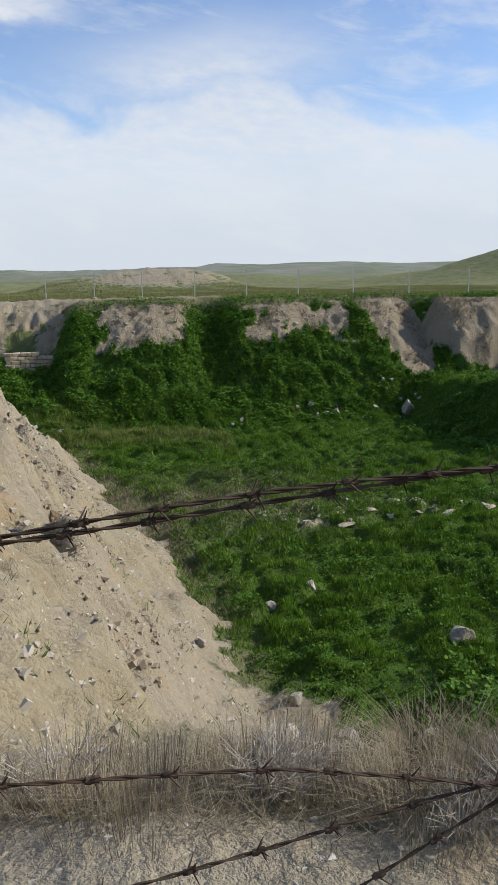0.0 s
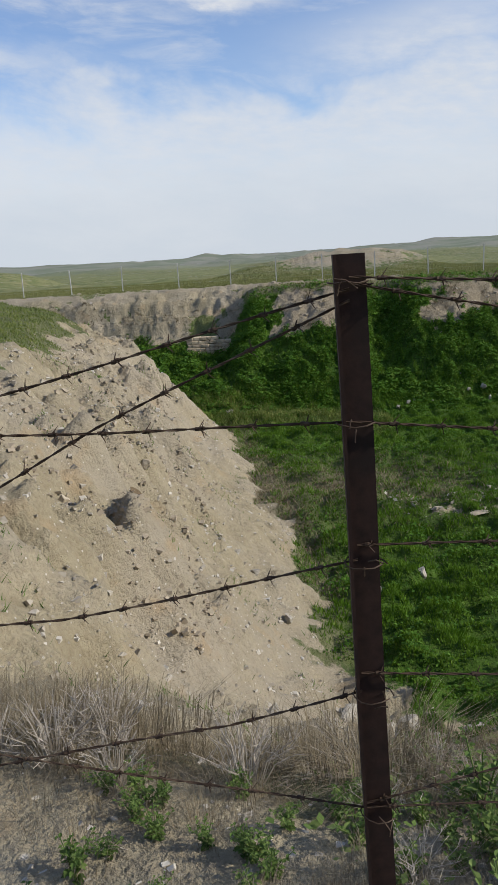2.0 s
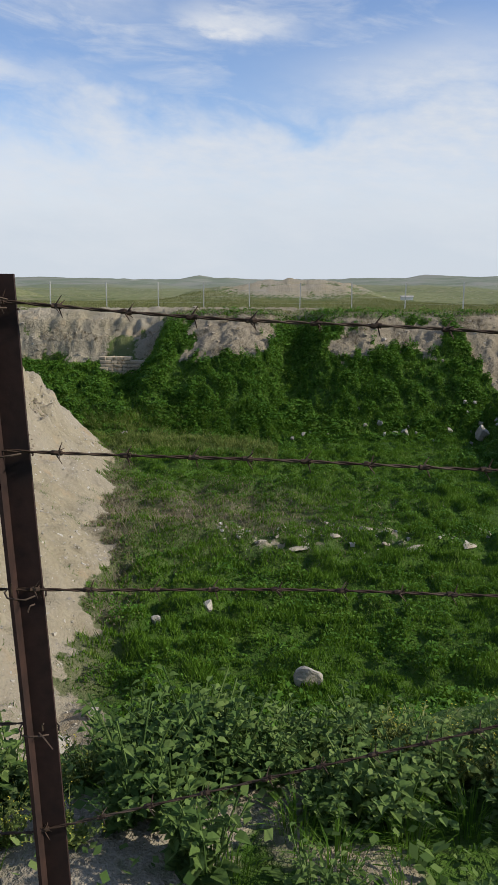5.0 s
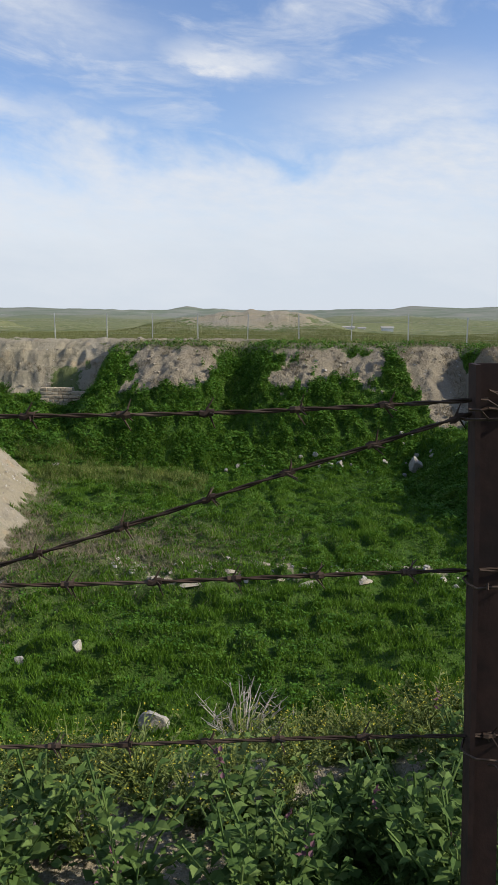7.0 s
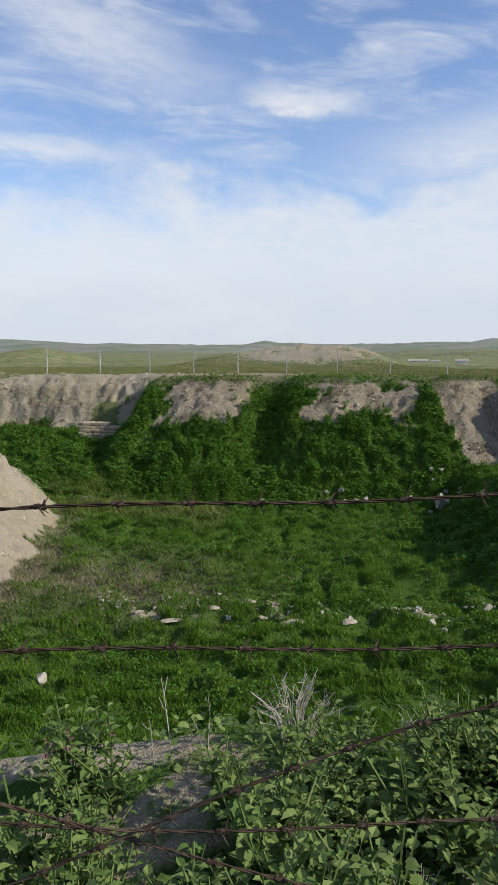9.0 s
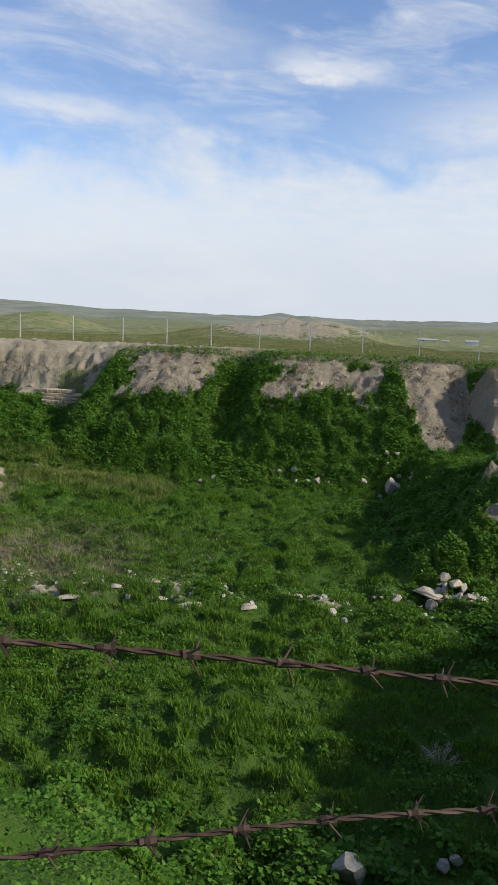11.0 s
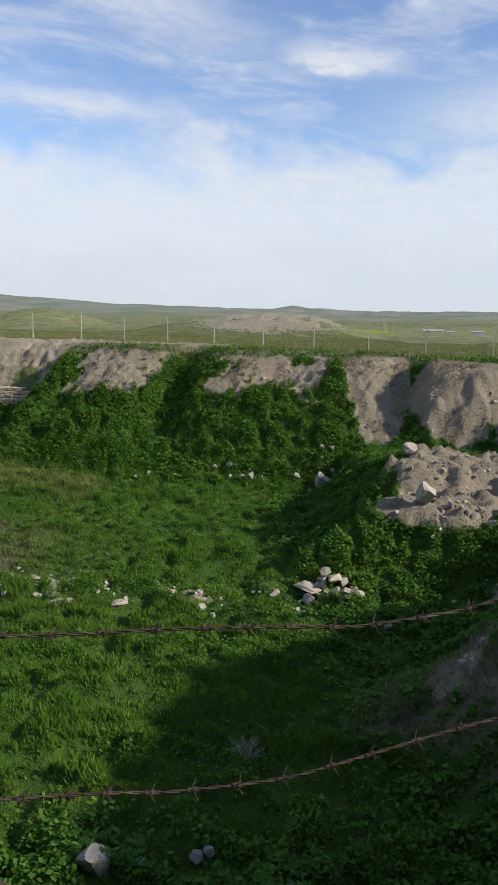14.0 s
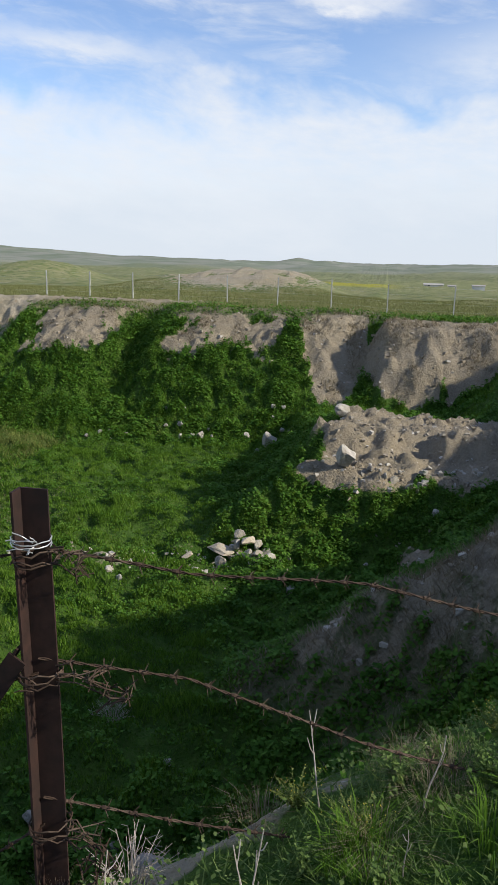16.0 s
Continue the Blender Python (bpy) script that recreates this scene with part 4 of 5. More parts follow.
R = np.random.RandomState(4)


def blade_mesh(p, h, w, lean, name, mat):
    """One thin triangle for each blade."""
    n = len(p)
    a = R.uniform(0, math.tau, n)
    side = np.stack([np.cos(a), np.sin(a), np.zeros(n)], -1) * (w / 2)[:, None]
    b = R.uniform(0, math.tau, n)
    tip = p + np.stack([np.cos(b) * lean * h, np.sin(b) * lean * h, h], -1)
    v = np.stack([p - side, p + side, tip], 1).reshape(-1, 3)
    return mesh_of(name, v, np.arange(3 * n).reshape(-1, 3), mat)


def leaf_mesh(p, size, name, mat, flatness=0.6):
    """One kite-shaped leaf at each point."""
    n = len(p)
    a = R.uniform(0, math.tau, n)
    d = np.stack([np.cos(a), np.sin(a), R.uniform(-0.5, 0.9, n)], -1)
    d /= np.linalg.norm(d, axis=1)[:, None]
    e = np.stack([-np.sin(a), np.cos(a), R.uniform(-flatness, flatness, n)], -1)
    e /= np.linalg.norm(e, axis=1)[:, None]
    s = size[:, None]
    v = np.stack([p - d * s * 0.5, p + e * s * 0.36 + d * s * 0.05, p + d * s * 0.55, p - e * s * 0.36 + d * s * 0.05], 1).reshape(-1, 3)
    return mesh_of(name, v, np.arange(4 * n).reshape(-1, 4), mat)


def scatter(n, x0, x1, y0, y1, keep):
    """Random places on the ground where keep(x, y, z, soil, dry, near) says so."""
    x, y = R.uniform(x0, x1, n), R.uniform(y0, y1, n)
    z, soil, dry, near = height(x, y)
    ok = keep(x, y, z, soil, dry, near) > R.uniform(0, 1, n)
    return np.stack([x, y, z - 0.01], -1)[ok], soil[ok], dry[ok]


def stuff(name, me, label, category):
    return tagged(new(name, me), label, category, kind="stuff")


def tufts(x, y, f=1.3, seed=60):
    return smooth(fbm(x * f, y * f, seed, 3), -0.5, 0.5)


# pit floor
def keep_floor(x, y, z, soil, dry, near):
    return smooth(soil, 0.45, 0.1) * (1 - 0.8 * dry) * (0.15 + 0.85 * smooth(clump(x, y), 0.05, 0.45)) * smooth(z, -2.2, -3.2)


p, soil, dry = scatter(700000, -5, 20, 7.5, 34, keep_floor)
t = clump(p[:, 0], p[:, 1])
t2 = tufts(p[:, 0] * 0.5, p[:, 1] * 1.4, 0.9, 66)
stuff("meadow_grass", blade_mesh(p, (0.035 + 0.13 * t * (0.4 + 0.6 * t2)) * R.uniform(0.6, 1.3, len(p)), R.uniform(0.016, 0.034, len(p)), 0.45, "meadow_grass", GRASS), "lush green tussocky grass on the pit floor", "grass")
# dry patch on the floor
p, soil, dry = scatter(130000, -5, 9, 14, 31, lambda x, y, z, soil, dry, near: dry * smooth(soil, 0.7, 0.2))
stuff("dry_grass", blade_mesh(p, R.uniform(0.05, 0.16, len(p)), R.uniform(0.012, 0.028, len(p)), 0.7, "dry_grass", STRAW), "dry brownish grass in a patch on the pit floor", "dry grass")
# leaves on the far bank
def keep_bank(x, y, z, soil, dry, near):
    return smooth(soil, 0.55, 0.2) * (0.12 + 0.88 * smooth(clump(x, y, 0.75, 67), 0.05, 0.5)) * smooth(y, 31.2, 33.0) * smooth(y, 41.2, 40.2) * (1 - 0.9 * dry) * (1 - 0.97 * smooth(np.abs(x + 4.3), 1.5, 1.2) * smooth(np.abs(y - 40.1), 1.6, 1.2))


p, soil, dry = scatter(250000, -14, 22, 31, 42, keep_bank)
p[:, 2] += R.uniform(0.0, 0.26, len(p)) * clump(p[:, 0], p[:, 1], 0.75, 67)
stuff("bank_greenery", leaf_mesh(p, R.uniform(0.07, 0.17, len(p)), "bank_greenery", LEAF), "dense dark green leafy weeds clothing the far bank", "weeds")
p, soil, dry = scatter(110000, -14, 22, 31, 42, keep_bank)
stuff("bank_grass", blade_mesh(p, R.uniform(0.12, 0.35, len(p)), R.uniform(0.02, 0.04, len(p)), 0.5, "bank_grass", GRASS), "long green grass among weeds on the far bank", "grass")
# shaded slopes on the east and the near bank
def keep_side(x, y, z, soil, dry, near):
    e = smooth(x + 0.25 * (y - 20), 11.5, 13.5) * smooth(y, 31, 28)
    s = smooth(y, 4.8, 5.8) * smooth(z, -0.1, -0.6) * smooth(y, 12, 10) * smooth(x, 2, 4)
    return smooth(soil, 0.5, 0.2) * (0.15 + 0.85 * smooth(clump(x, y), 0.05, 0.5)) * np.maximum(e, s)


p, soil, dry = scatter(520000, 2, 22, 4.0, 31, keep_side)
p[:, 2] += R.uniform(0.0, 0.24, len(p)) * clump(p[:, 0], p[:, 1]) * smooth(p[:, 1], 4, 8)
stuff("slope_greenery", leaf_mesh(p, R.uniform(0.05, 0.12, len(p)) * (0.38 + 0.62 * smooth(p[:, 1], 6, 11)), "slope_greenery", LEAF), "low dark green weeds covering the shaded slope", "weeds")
# yellowish strip below the western part of the bank
p, soil, dry = scatter(60000, -5, 3.5, 26.5, 34, lambda x, y, z, soil, dry, near: smooth(soil, 0.4, 0.1) * bell(y, 30.8 - 0.35 * x, 1.5) * smooth(clump(x, y), 0.05, 0.4))
stuff("strip_grass", blade_mesh(p, R.uniform(0.12, 0.3, len(p)), R.uniform(0.02, 0.036, len(p)), 0.5, "strip_grass", LIME), "yellowish green grass below the leafy bank", "grass")
# plain and rims
p, soil, dry = scatter(160000, -22, 30, 38.5, 62, lambda x, y, z, soil, dry, near: smooth(soil, 0.6, 0.2) * smooth(y, 39.0, 41.5))
stuff("steppe_grass", blade_mesh(p, R.uniform(0.04, 0.13, len(p)), R.uniform(0.03, 0.05, len(p)), 0.6, "steppe_grass", STEPPE), "short olive-green steppe grass on the far rim", "grass")
p, soil, dry = scatter(90000, -12, -2.5, 7, 27, lambda x, y, z, soil, dry, near: smooth(soil, 0.5, 0.2) * smooth(z, -1.2, -0.3))
stuff("spur_grass", blade_mesh(p, R.uniform(0.03, 0.10, len(p)), R.uniform(0.012, 0.025, len(p)), 0.6, "spur_grass", LIME), "short yellowish grass on top of the clay spur", "grass")
# sparse tufts on the clay
p, soil, dry = scatter(60000, -6, 3, 4, 30, lambda x, y, z, soil, dry, near: 0.9 * soil * smooth(fbm(x * 1.1, y * 1.1, 33), 0.42, 0.62))
stuff("clay_tufts", blade_mesh(p, R.uniform(0.03, 0.11, len(p)), R.uniform(0.01, 0.018, len(p)), 0.8, "clay_tufts", WEED), "thin greyish-green tufts growing on bare clay", "grass")
p, soil, dry = scatter(150000, -13, 21, 33, 41.5, lambda x, y, z, soil, dry, near: 0.8 * soil * smooth(fbm(x * 1.3, y * 1.3, 35), -0.1, 0.4))
stuff("cap_tufts", blade_mesh(p, R.uniform(0.05, 0.2, len(p)), R.uniform(0.02, 0.035, len(p)), 0.8, "cap_tufts", STRAW), "dry grey-brown tufts on the crumbling rim", "dry grass")


p, soil, dry = scatter(80000, 13.5, 20.5, 11, 19, lambda x, y, z, soil, dry, near: dry * (0.4 + 0.6 * tufts(x, y, 2.0, 88)))
stuff("rib_straw", blade_mesh(p, R.uniform(0.06, 0.22, len(p)), R.uniform(0.008, 0.018, len(p)), 0.8, "rib_straw", STRAW), "dry greyish grass on the rib of the shaded bank", "dry grass")


# chips of stone on the bare ground
CLOD = island_material("clay_clods", ((0.0, (0.24, 0.20, 0.145)), (0.5, (0.31, 0.26, 0.195)), (1.0, (0.37, 0.32, 0.25))), 0.95, 0.1)


def chips(p, size, name, label, mat=PEBBLE, category="stones"):
    n = len(p)
    box_v = np.array([(sx, sy, sz) for sz in (-1, 1) for sx, sy in ((-1, -1), (1, -1), (1, 1), (-1, 1))], float) * 0.62
    box_f = np.array([(3, 2, 1, 0), (4, 5, 6, 7), (0, 1, 5, 4), (1, 2, 6, 5), (2, 3, 7, 6), (3, 0, 4, 7)])
    jit = (box_v[None] * R.uniform(0.55, 1.15, (n, 8, 1)) + R.uniform(-0.22, 0.22, (n, 8, 3))) * (size[:, None, None] * np.array([1, 0.85, 0.6]))
    tip = R.uniform(-0.6, 0.6, n)[:, None]
    jit = np.stack([jit[..., 0] * np.cos(tip) - jit[..., 2] * np.sin(tip), jit[..., 1], jit[..., 0] * np.sin(tip) + jit[..., 2] * np.cos(tip)], -1)
    a = R.uniform(0, math.tau, n)
    c, s = np.cos(a)[:, None], np.sin(a)[:, None]
    v = np.stack([jit[..., 0] * c - jit[..., 1] * s, jit[..., 0] * s + jit[..., 1] * c, jit[..., 2]], -1) + p[:, None]
    f = (box_f[None] + 8 * np.arange(n)[:, None, None]).reshape(-1, 4)
    stuff(name, mesh_of(name, v.reshape(-1, 3), f, mat), label, category)


p, soil, dry = scatter(42000, -6, 3.5, 4, 33, lambda x, y, z, soil, dry, near: soil * (0.25 + 0.75 * smooth(fbm(x * 0.7, y * 0.7, 44), -0.2, 0.5)))
chips(p, 0.012 + 0.06 * R.uniform(0, 1, len(p)) ** 5, "slope_stones", "small pale stones strewn over the bare clay slope")
p, soil, dry = scatter(24000, -4.5, 1.5, 1.2, 3.4, lambda x, y, z, soil, dry, near: 0.85 + 0 * x)
chips(p, 0.004 + 0.018 * R.uniform(0, 1, len(p)) ** 4, "path_gravel", "pale gravel and small stones beside the fence")
p, soil, dry = scatter(1100, -13, 21, 31.5, 42, lambda x, y, z, soil, dry, near: soil)
chips(p, 0.03 + 0.12 * R.uniform(0, 1, len(p)) ** 4, "cliff_stones", "stones sticking out of the far clay cliffs")
p, soil, dry = scatter(2500, 13, 21, 12, 27, lambda x, y, z, soil, dry, near: soil)
chips(p, 0.02 + 0.10 * R.uniform(0, 1, len(p)) ** 4, "mound_stones", "pale stones on the eroded mound and rib")
p, soil, dry = scatter(1500, 2, 14, 17.5, 20.2, lambda x, y, z, soil, dry, near: bell(y, 18.7 + 0.1 * x, 0.7))
chips(p, 0.03 + 0.08 * R.uniform(0, 1, len(p)) ** 3, "bedded_stones", "row of small pale stones bedded in the pit floor")


p, soil, dry = scatter(24000, -7, -1.2, 8.5, 27, lambda x, y, z, soil, dry, near: soil * smooth(z, -3.6, -2.8) * smooth(z, 0.3, -0.6) * smooth(fbm(x * 1.3, y * 1.3, 48), -0.3, 0.3))
chips(p, 0.018 + 0.065 * R.uniform(0, 1, len(p)) ** 4, "clay_crags", "crumbling clods and crags on the clay cliff", CLOD, "clay clods")
p, soil, dry = scatter(3000, -13, 21, 33, 42, lambda x, y, z, soil, dry, near: soil)
chips(p, 0.03 + 0.13 * R.uniform(0, 1, len(p)) ** 4, "rim_clods", "crumbling clods of earth on the far rim", CLOD, "clay clods")
p, soil, dry = scatter(4000, 13, 21, 12, 27, lambda x, y, z, soil, dry, near: soil)
chips(p, 0.02 + 0.08 * R.uniform(0, 1, len(p)) ** 3, "mound_clods", "crumbling clods of earth on the eroded mound", CLOD, "clay clods")
p, soil, dry = scatter(260000, -5, 20, 7.5, 34, lambda x, y, z, soil, dry, near: keep_floor(x, y, z, soil, dry, near) * smooth(fbm(x * 0.6, y * 0.9, 49), -0.1, 0.5))
p[:, 2] += R.uniform(0.02, 0.2, len(p)) * clump(p[:, 0], p[:, 1])
stuff("floor_weeds", leaf_mesh(p, R.uniform(0.035, 0.085, len(p)), "floor_weeds", LEAF), "leafy green weeds among grass on the pit floor", "weeds")


# ---- near plants ----
def leaf_at(bm, base, ax, up, length, width, fold=0.25):
    """A pointed heart-shaped leaf with a folded midrib."""
    side = ax.cross(up).normalized()
    nor = side.cross(ax).normalized()
    mid0, mid1, tip = base, base + ax * length * 0.45, base + ax * length - nor * length * 0.12
    out = nor * width * fold
    l0, l1 = base + ax * length * 0.12 + side * width * 0.42 + out, base + ax * length * 0.5 + side * width * 0.45 + out
    r0, r1 = base + ax * length * 0.12 - side * width * 0.42 + out, base + ax * length * 0.5 - side * width * 0.45 + out
    v = [bm.verts.new(c) for c in (mid0, mid1, tip, l0, l1, r0, r1)]
    for f in ((0, 1, 4, 3), (1, 2, 4), (0, 5, 6, 1), (1, 6, 2)):
        bm.faces.new([v[k] for k in f])


def stem_line(rng, h, spread_):
    a = rng.uniform(0, math.tau)
    top = Vector((math.cos(a) * spread_, math.sin(a) * spread_, h))
    return [Vector((0, 0, -0.03)), top * 0.5 + Vector((0, 0, h * 0.1)), top]


def broadleaf(seed, h=0.27, r=0.20, stems=12, leaves=11, size=0.05, purple=False):
    rng = random.Random(seed)
    base = new("leafy_weed")
    sb, lb, fb = bmesh.new(), bmesh.new(), bmesh.new()
    for _ in range(stems):
        pts = stem_line(rng, h * rng.uniform(0.55, 1.1), r * rng.uniform(0.2, 1.0))
        tube(sb, pts, 0.0028, 4)
        for k in range(leaves):
            f = (k + 0.6) / leaves
            q = pts[0].lerp(pts[1], f * 2) if f < 0.5 else pts[1].lerp(pts[2], f * 2 - 1)
            a = k * 2.4 + rng.uniform(-0.5, 0.5)
            ax = Vector((math.cos(a), math.sin(a), rng.uniform(-0.25, 0.5))).normalized()
            s = size * (1.25 - 0.75 * f) * rng.uniform(0.75, 1.25)
            leaf_at(lb, q + ax * s * 0.25, ax, Vector((rng.uniform(-0.3, 0.3), rng.uniform(-0.3, 0.3), 1)), s, s * 0.8)
        if purple and rng.random() < 0.25:
            for k in range(9):
                q = pts[2] + Vector((rng.uniform(-0.012, 0.012), rng.uniform(-0.012, 0.012), k * 0.008))
                leaf_at(fb, q, Vector((rng.uniform(-1, 1), rng.uniform(-1, 1), 0.5)).normalized(), Vector((0, 0, 1)), 0.016, 0.012)
    part("stem", sb, WEED, base)["kind"] = "stuff"
    part("foliage", lb, WEED, base)["kind"] = "stuff"
    if purple:
        part("bloom", fb, PURPLE, base, "dull purple flower spikes")["kind"] = "stuff"
    else:
        fb.free()
    return tagged(base, "broad-leaved grey-green weed growing beside the wire fence" if not purple else "broad-leaved weed with dull purple flower spikes by the fence", "weed", "weeds along the fence")


def yellow_weed(seed, h=0.19, r=0.24):
    rng = random.Random(seed)
    base = new("yellow_weed")
    sb, lb, fb = bmesh.new(), bmesh.new(), bmesh.new()
    for _ in range(38):
        pts = stem_line(rng, h * rng.uniform(0.6, 1.15), r * rng.uniform(0.1, 1.0))
        tube(sb, pts, 0.0018, 3)
        for k in range(9):
            q = pts[0].lerp(pts[2], (k + 1) / 10)
            ax = Vector((rng.uniform(-1, 1), rng.uniform(-1, 1), rng.uniform(0, 1))).normalized()
            leaf_at(lb, q, ax, Vector((0.1, 0, 1)), 0.032 * rng.uniform(0.7, 1.2), 0.014)
        for k in range(2):
            q = pts[2] + Vector((rng.uniform(-0.02, 0.02), rng.uniform(-0.02, 0.02), rng.uniform(-0.02, 0.015)))
            leaf_at(fb, q, Vector((rng.uniform(-1, 1), rng.uniform(-1, 1), 0.6)).normalized(), Vector((0, 0, 1)), 0.008, 0.008)
    part("stem", sb, LIME, base)["kind"] = "stuff"
    part("foliage", lb, LIME, base)["kind"] = "stuff"
    part("bloom", fb, FLOWER, base, "tiny yellow flowers")["kind"] = "stuff"
    return tagged(base, "fine-leaved yellowish weed in flower on the bank edge", "weed", "yellow weeds on the bank")


def tuft(seed, h, r, n, mat, name, label, group, width=0.005, droop=0.5):
    """A tuft of bent blades."""
    rng = random.Random(seed)
    base = new(name)
    bm = bmesh.new()
    for _ in range(n):
        a, k = rng.uniform(0, math.tau), rng.uniform(0.25, 1.3)
        d = Vector((math.cos(a), math.sin(a), 0))
        q = d * r * k * 0.5
        hh = h * rng.uniform(0.5, 1.1)
        side = Vector((-d.y, d.x, 0)) * width * rng.uniform(0.6, 1.2) / 2
        m = q + d * hh * 0.22 * k + Vector((0, 0, hh * 0.6))
        t_ = q + d * hh * (0.3 + droop * k) + Vector((0, 0, hh * (1 - droop * 0.4 * k)))
        v = [bm.verts.new(c) for c in (q - side - Vector((0, 0, 0.02)), q + side - Vector((0, 0, 0.02)), m + side * 0.8, m - side * 0.8, t_)]
        bm.faces.new((v[0], v[1], v[2], v[3]))
        bm.faces.new((v[3], v[2], v[4]))
    part("foliage", bm, mat, base)["kind"] = "stuff"
    return tagged(base, label, "grass tuft", group)


def dry_bush(seed, h, r, n):
    rng = random.Random(seed)
    base = new("dry_bush")
    bm, tw = bmesh.new(), bmesh.new()
    for _ in range(n):
        a, k = rng.uniform(0, math.tau), rng.random() ** 0.6
        d = Vector((math.cos(a) * r * k, math.sin(a) * r * k, h * rng.uniform(0.6, 1.1) * (1.1 - 0.4 * k)))
        mid = d * 0.5 + Vector((rng.uniform(-0.02, 0.02), rng.uniform(-0.02, 0.02), 0.03))
        tube(bm, [Vector((d.x * 0.2, d.y * 0.2, -0.03)), mid, d], lambda f: 0.0034 * (1 - 0.6 * f), 4)
        for _k in range(3):
            q = mid.lerp(d, rng.random())
            e = q + Vector((rng.uniform(-0.05, 0.05), rng.uniform(-0.05, 0.05), rng.uniform(0.0, 0.06)))
            tube(tw, [q, e], 0.0014, 3)
    part("stalk", bm, STALK, base)["kind"] = "stuff"
    part("twig", tw, STALK, base)["kind"] = "stuff"
    return tagged(base, "dead bush of bleached grey stalks on the bank", "dry bush", "dead bushes")


def place(ob, x, y, turn, scale=1.0, first=False):
    m = Matrix.Translation((x, y, ground_at(x, y))) @ pose(0, 0, 0, 0, 0, turn)
    if first:
        ob.matrix_basis = m @ Matrix.Scale(scale, 4)
        return ob
    c = copy_thing(ob, m)
    c.scale = (scale, scale, scale * (0.85 + 0.3 * ((turn * 7) % 1)))
    return c


def sow(kinds, spots):
    """The first of each kind stands at the first free spot, copies at the rest."""
    used = set()
    for n, (x, y, turn, sc) in enumerate(spots):
        k = n % len(kinds)
        place(kinds[k], x, y, turn, sc, first=k not in used)
        used.add(k)


def bank_edge(x):
    return S * float(line(np.array(x / S), *EDGE))


rng = random.Random(21)


def spots(n, x0, x1, d0, d1, s0=0.8, s1=1.2):
    """Random places at d0 to d1 metres short of the bank's edge."""
    out = []
    for _ in range(n):
        x = rng.uniform(x0, x1)
        out.append((x, bank_edge(x) + rng.uniform(d0, d1), rng.uniform(0, 360), rng.uniform(s0, s1)))
    return out


sow([broadleaf(s) for s in (1, 2, 3, 4)], spots(36, -0.8, 0.4, -0.75, 0.0, 0.26, 0.4) + spots(66, 0.4, 4.6, -1.2, 0.1, 0.5, 0.85) + spots(34, 0.3, 2.2, -0.9, 0.0, 0.45, 0.7) + spots(34, 1.8, 4.2, -0.5, 0.15, 0.75, 1.0) + spots(80, 4.4, 8.0, -1.6, -0.45, 0.75, 1.1) + spots(36, 7.9, 9.0, -1.5, -0.1, 0.8, 1.1) + spots(26, 6.7, 8.1, -1.5, -0.3, 0.7, 1.0) + spots(28, 8.7, 10.8, -1.2, 0.1, 0.65, 1.0) + spots(16, 15.5, 17.6, -0.9, -0.2, 0.3, 0.45))
sow([broadleaf(s, 0.30, 0.2, 10, 10, 0.045, True) for s in (7, 8)], spots(10, 5.6, 7.6, -0.9, -0.3, 0.8, 1.05))
sow([yellow_weed(s) for s in (1, 2)], spots(34, 0.6, 3.4, -0.6, 0.1, 0.55, 0.8) + spots(26, 1.0, 2.6, -0.3, 0.15, 0.55, 0.8) + spots(60, 4.0, 6.7, -0.5, 0.2, 0.55, 0.85) + spots(30, 8.9, 11.2, -0.6, 0.2, 0.6, 0.9) + spots(14, 15.6, 17.6, -0.5, 0.0, 0.35, 0.5))
sow([tuft(s, 0.19, 0.18, 80, GRASS, "grass_tuft", "long fresh green grass tuft beside the fence", "green tufts", 0.006) for s in (1, 2, 3)], spots(36, 1.0, 5.5, -1.2, -0.2, 0.45, 0.7) + spots(24, 7.0, 10.5, -1.6, -0.4, 0.5, 0.8) + spots(120, 15.6, 17.8, -1.8, -0.4, 0.5, 0.8))
sow([tuft(s, 0.24, 0.40, 150, STRAW, "dry_tuft", "dry straw-coloured grass tuft on the bank edge", "dry tufts", 0.0028, 0.8) for s in (4, 5, 6)], spots(95, -4.2, 0.4, 0.0, 0.6, 0.6, 0.95) + spots(55, -0.9, 0.8, -0.8, 0.0, 0.25, 0.45) + spots(16, 0.4, 3.2, 0.1, 0.7, 0.3, 0.5) + spots(8, 15.0, 16.8, -0.9, 0.0, 0.3, 0.45))
sow([dry_bush(s, 0.34, 0.26, 40) for s in (1, 2)], [(5.85, 3.55, 20, 0.75), (7.95, 3.72, 100, 0.7), (8.42, 3.74, 200, 0.7), (-2.2, 3.1, 50, 1.0), (10.6, 8.4, 20, 1.2), (11.3, 8.6, 20, 1.3), (15.25, 4.6, 40, 0.55), (8.3, 2.9, 10, 0.5), (9.4, 3.1, 80, 0.6), (0.3, 2.45, 10, 0.5), (0.75, 2.2, 70, 0.55), (-0.9, 2.6, 130, 0.6), (1.2, 2.5, 30, 0.5), (0.1, 2.15, 200, 0.45), (-1.5, 2.9, 250, 0.7), (-0.2, 2.65, 300, 0.5), (1.6, 2.35, 160, 0.5), (11.94, 13.4, 80, 1.5)] + spots(12, 0.1, 1.4, -0.75, 0.05, 0.3, 0.5) + spots(8, -1.6, 0.1, -0.1, 0.3, 0.5, 0.8))
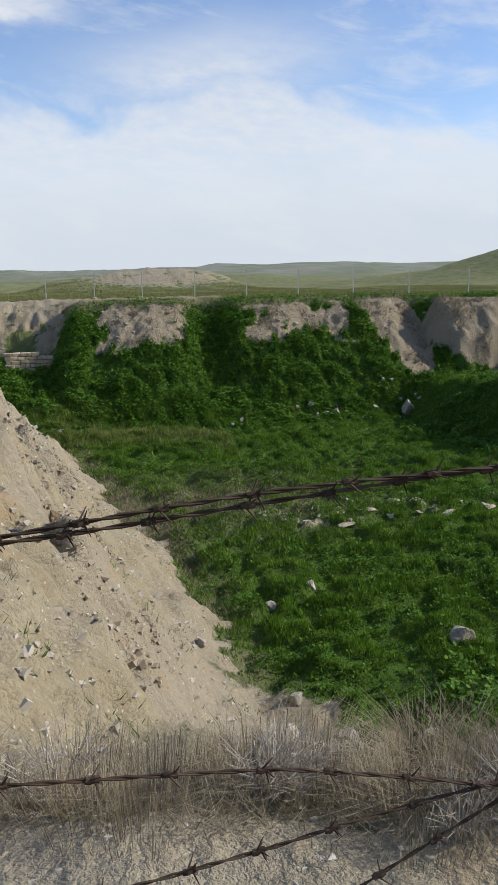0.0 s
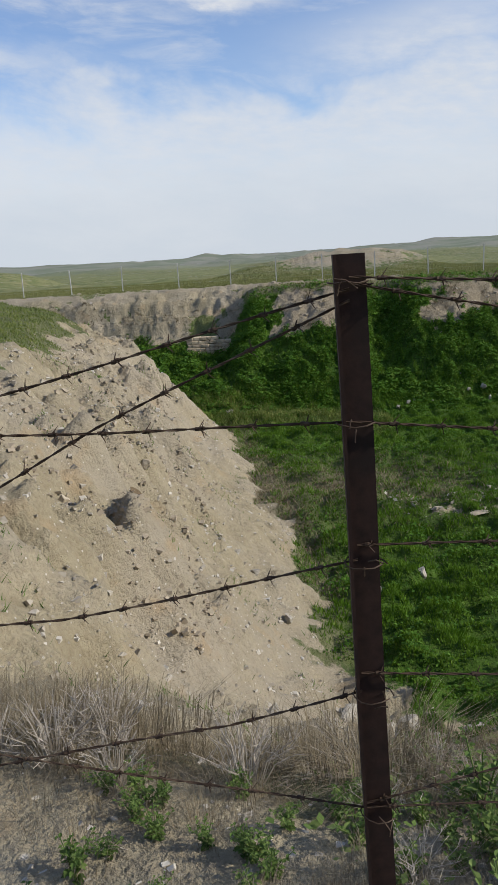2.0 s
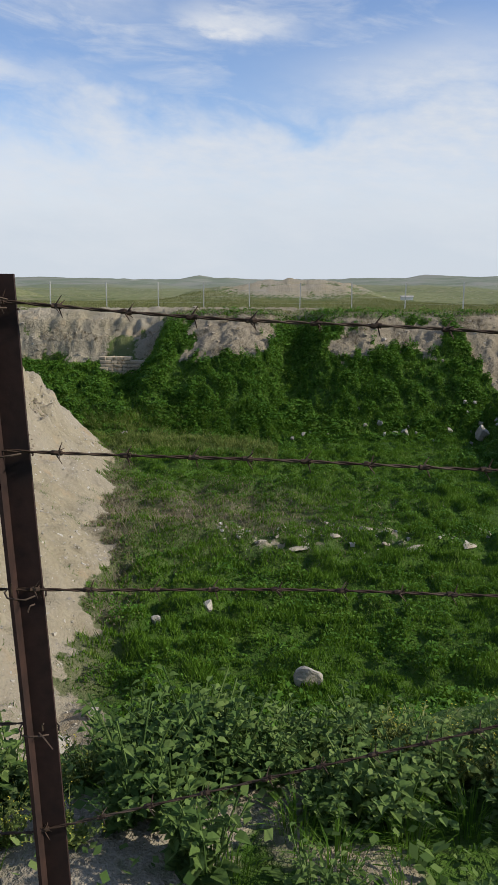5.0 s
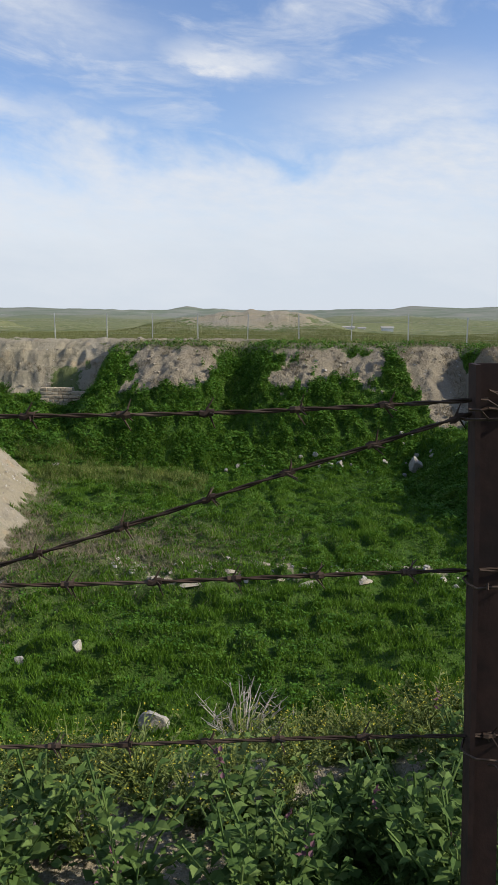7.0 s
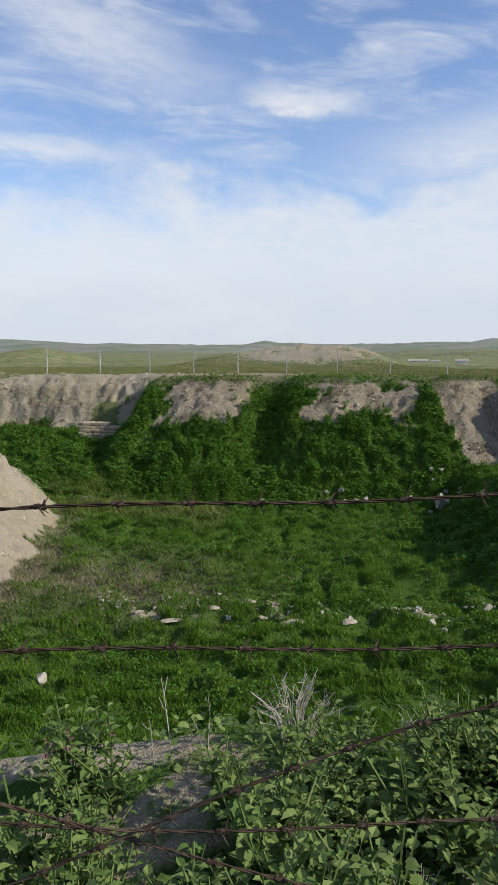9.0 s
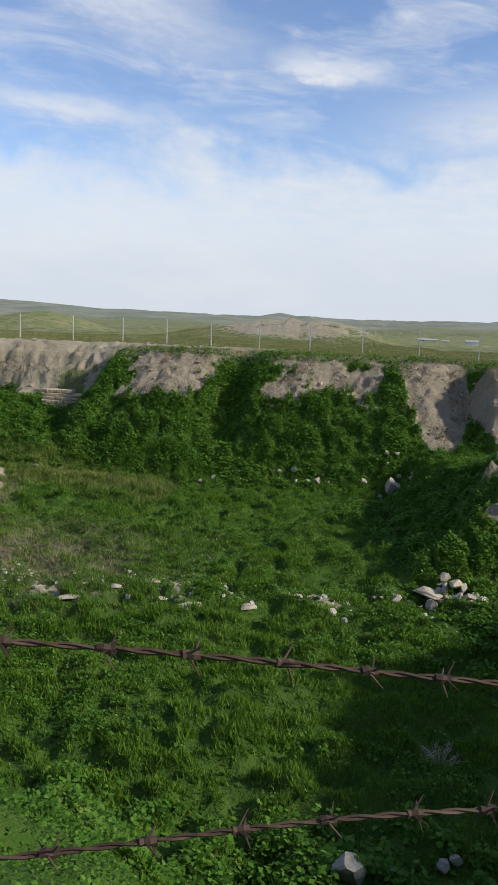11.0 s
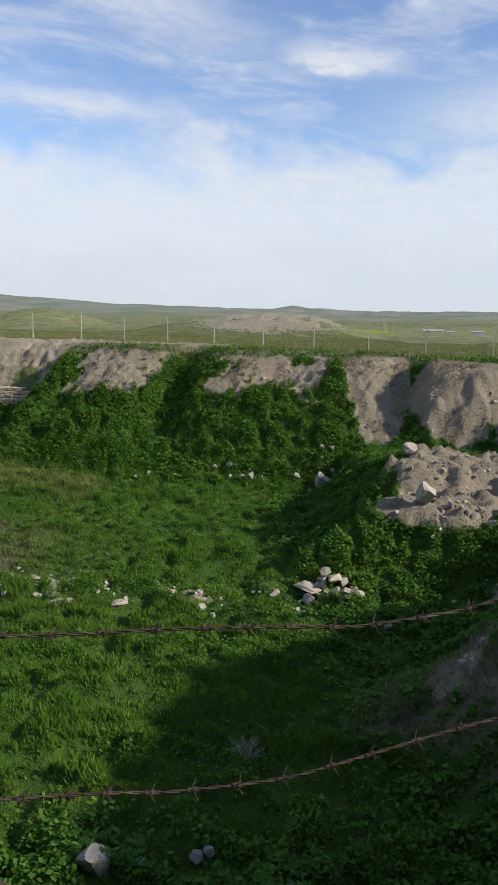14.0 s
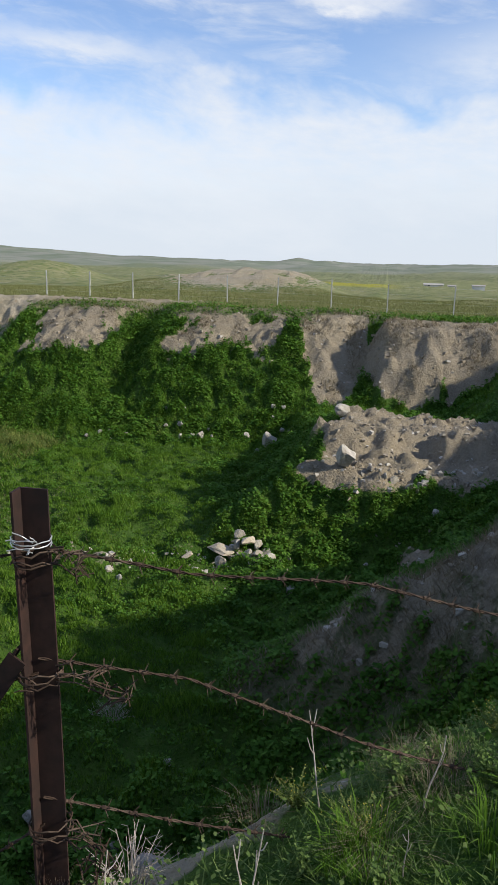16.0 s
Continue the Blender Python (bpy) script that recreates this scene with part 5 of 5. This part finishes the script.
def bleached_stalk(seed, h):
    rng = random.Random(seed)
    base = new("bleached_stalk")
    bm, tw = bmesh.new(), bmesh.new()
    lx, ly, bend = rng.uniform(-0.05, 0.05), rng.uniform(-0.05, 0.05), rng.uniform(-0.012, 0.012)
    pts = [Vector((lx * k / 5 + bend * math.sin(k * 1.2), ly * k / 5, -0.03 + (h + 0.03) * k / 5)) for k in range(6)]
    tube(bm, pts, lambda f: 0.0028 * (1 - 0.5 * f), 5)
    for k in (3, 4):
        e = pts[k] + Vector((rng.uniform(-0.035, 0.035), rng.uniform(-0.03, 0.03), rng.uniform(0.03, 0.07)))
        tube(tw, [pts[k], pts[k].lerp(e, 0.5) + Vector((0, 0, -0.008)), e], 0.0014, 4)
    part("stem", bm, STALK, base)
    part("branch", tw, STALK, base)["kind"] = "stuff"
    return tagged(base, "bare bleached dead stalk standing on the bank edge", "dead stalk", "bleached stalks")


sow([bleached_stalk(s, 0.24) for s in (1, 2, 3)], spots(11, 15.2, 16.3, -0.75, -0.1, 0.6, 1.1) + spots(5, 7.3, 7.9, -0.3, 0.1, 0.6, 1.1))
# ground cover between the larger plants
p, soil, dry = scatter(150000, -1.2, 19, 0.4, 6.5, lambda x, y, z, soil, dry, near: near * (0.25 + 0.75 * tufts(x, y, 2.2, 97)) * smooth(x, -0.3, 0.9))
p[:, 2] += R.uniform(0, 0.09, len(p))
stuff("ground_cover", leaf_mesh(p, R.uniform(0.016, 0.045, len(p)) * (1 - 0.5 * smooth(p[:, 0], 11, 14)), "ground_cover", WEED), "low grey-green ground cover between the weeds", "weeds")
p, soil, dry = scatter(60000, 0.0, 19, 0.4, 6.5, lambda x, y, z, soil, dry, near: near * tufts(x, y, 1.7, 99))
stuff("verge_grass", blade_mesh(p, R.uniform(0.04, 0.15, len(p)), R.uniform(0.003, 0.007, len(p)), 0.6, "verge_grass", GRASS), "short green grass along the fence", "grass")
p, soil, dry = scatter(90000, -5, 2.5, 1.8, 4.2, lambda x, y, z, soil, dry, near: smooth(y + 0.15 * np.minimum(x, 0), 2.3, 2.55) * smooth(y, 3.6, 3.0) * tufts(x, y, 2.0, 95) * smooth(x, 2.2, 0.5))
stuff("verge_straw", blade_mesh(p, R.uniform(0.04, 0.13, len(p)), R.uniform(0.002, 0.004, len(p)), 1.0, "verge_straw", STRAW), "fine dry straw along the bank edge", "dry grass")
p, soil, dry = scatter(120000, 14.6, 19.5, 3.4, 8.5, lambda x, y, z, soil, dry, near: near * smooth(soil, 0.5, 0.2) * (0.3 + 0.7 * tufts(x, y, 2.4, 93)))
stuff("corner_turf", blade_mesh(p, R.uniform(0.02, 0.06, len(p)), R.uniform(0.005, 0.009, len(p)), 1.1, "corner_turf", WEED), "low grey-green turf by the corner post", "grass")
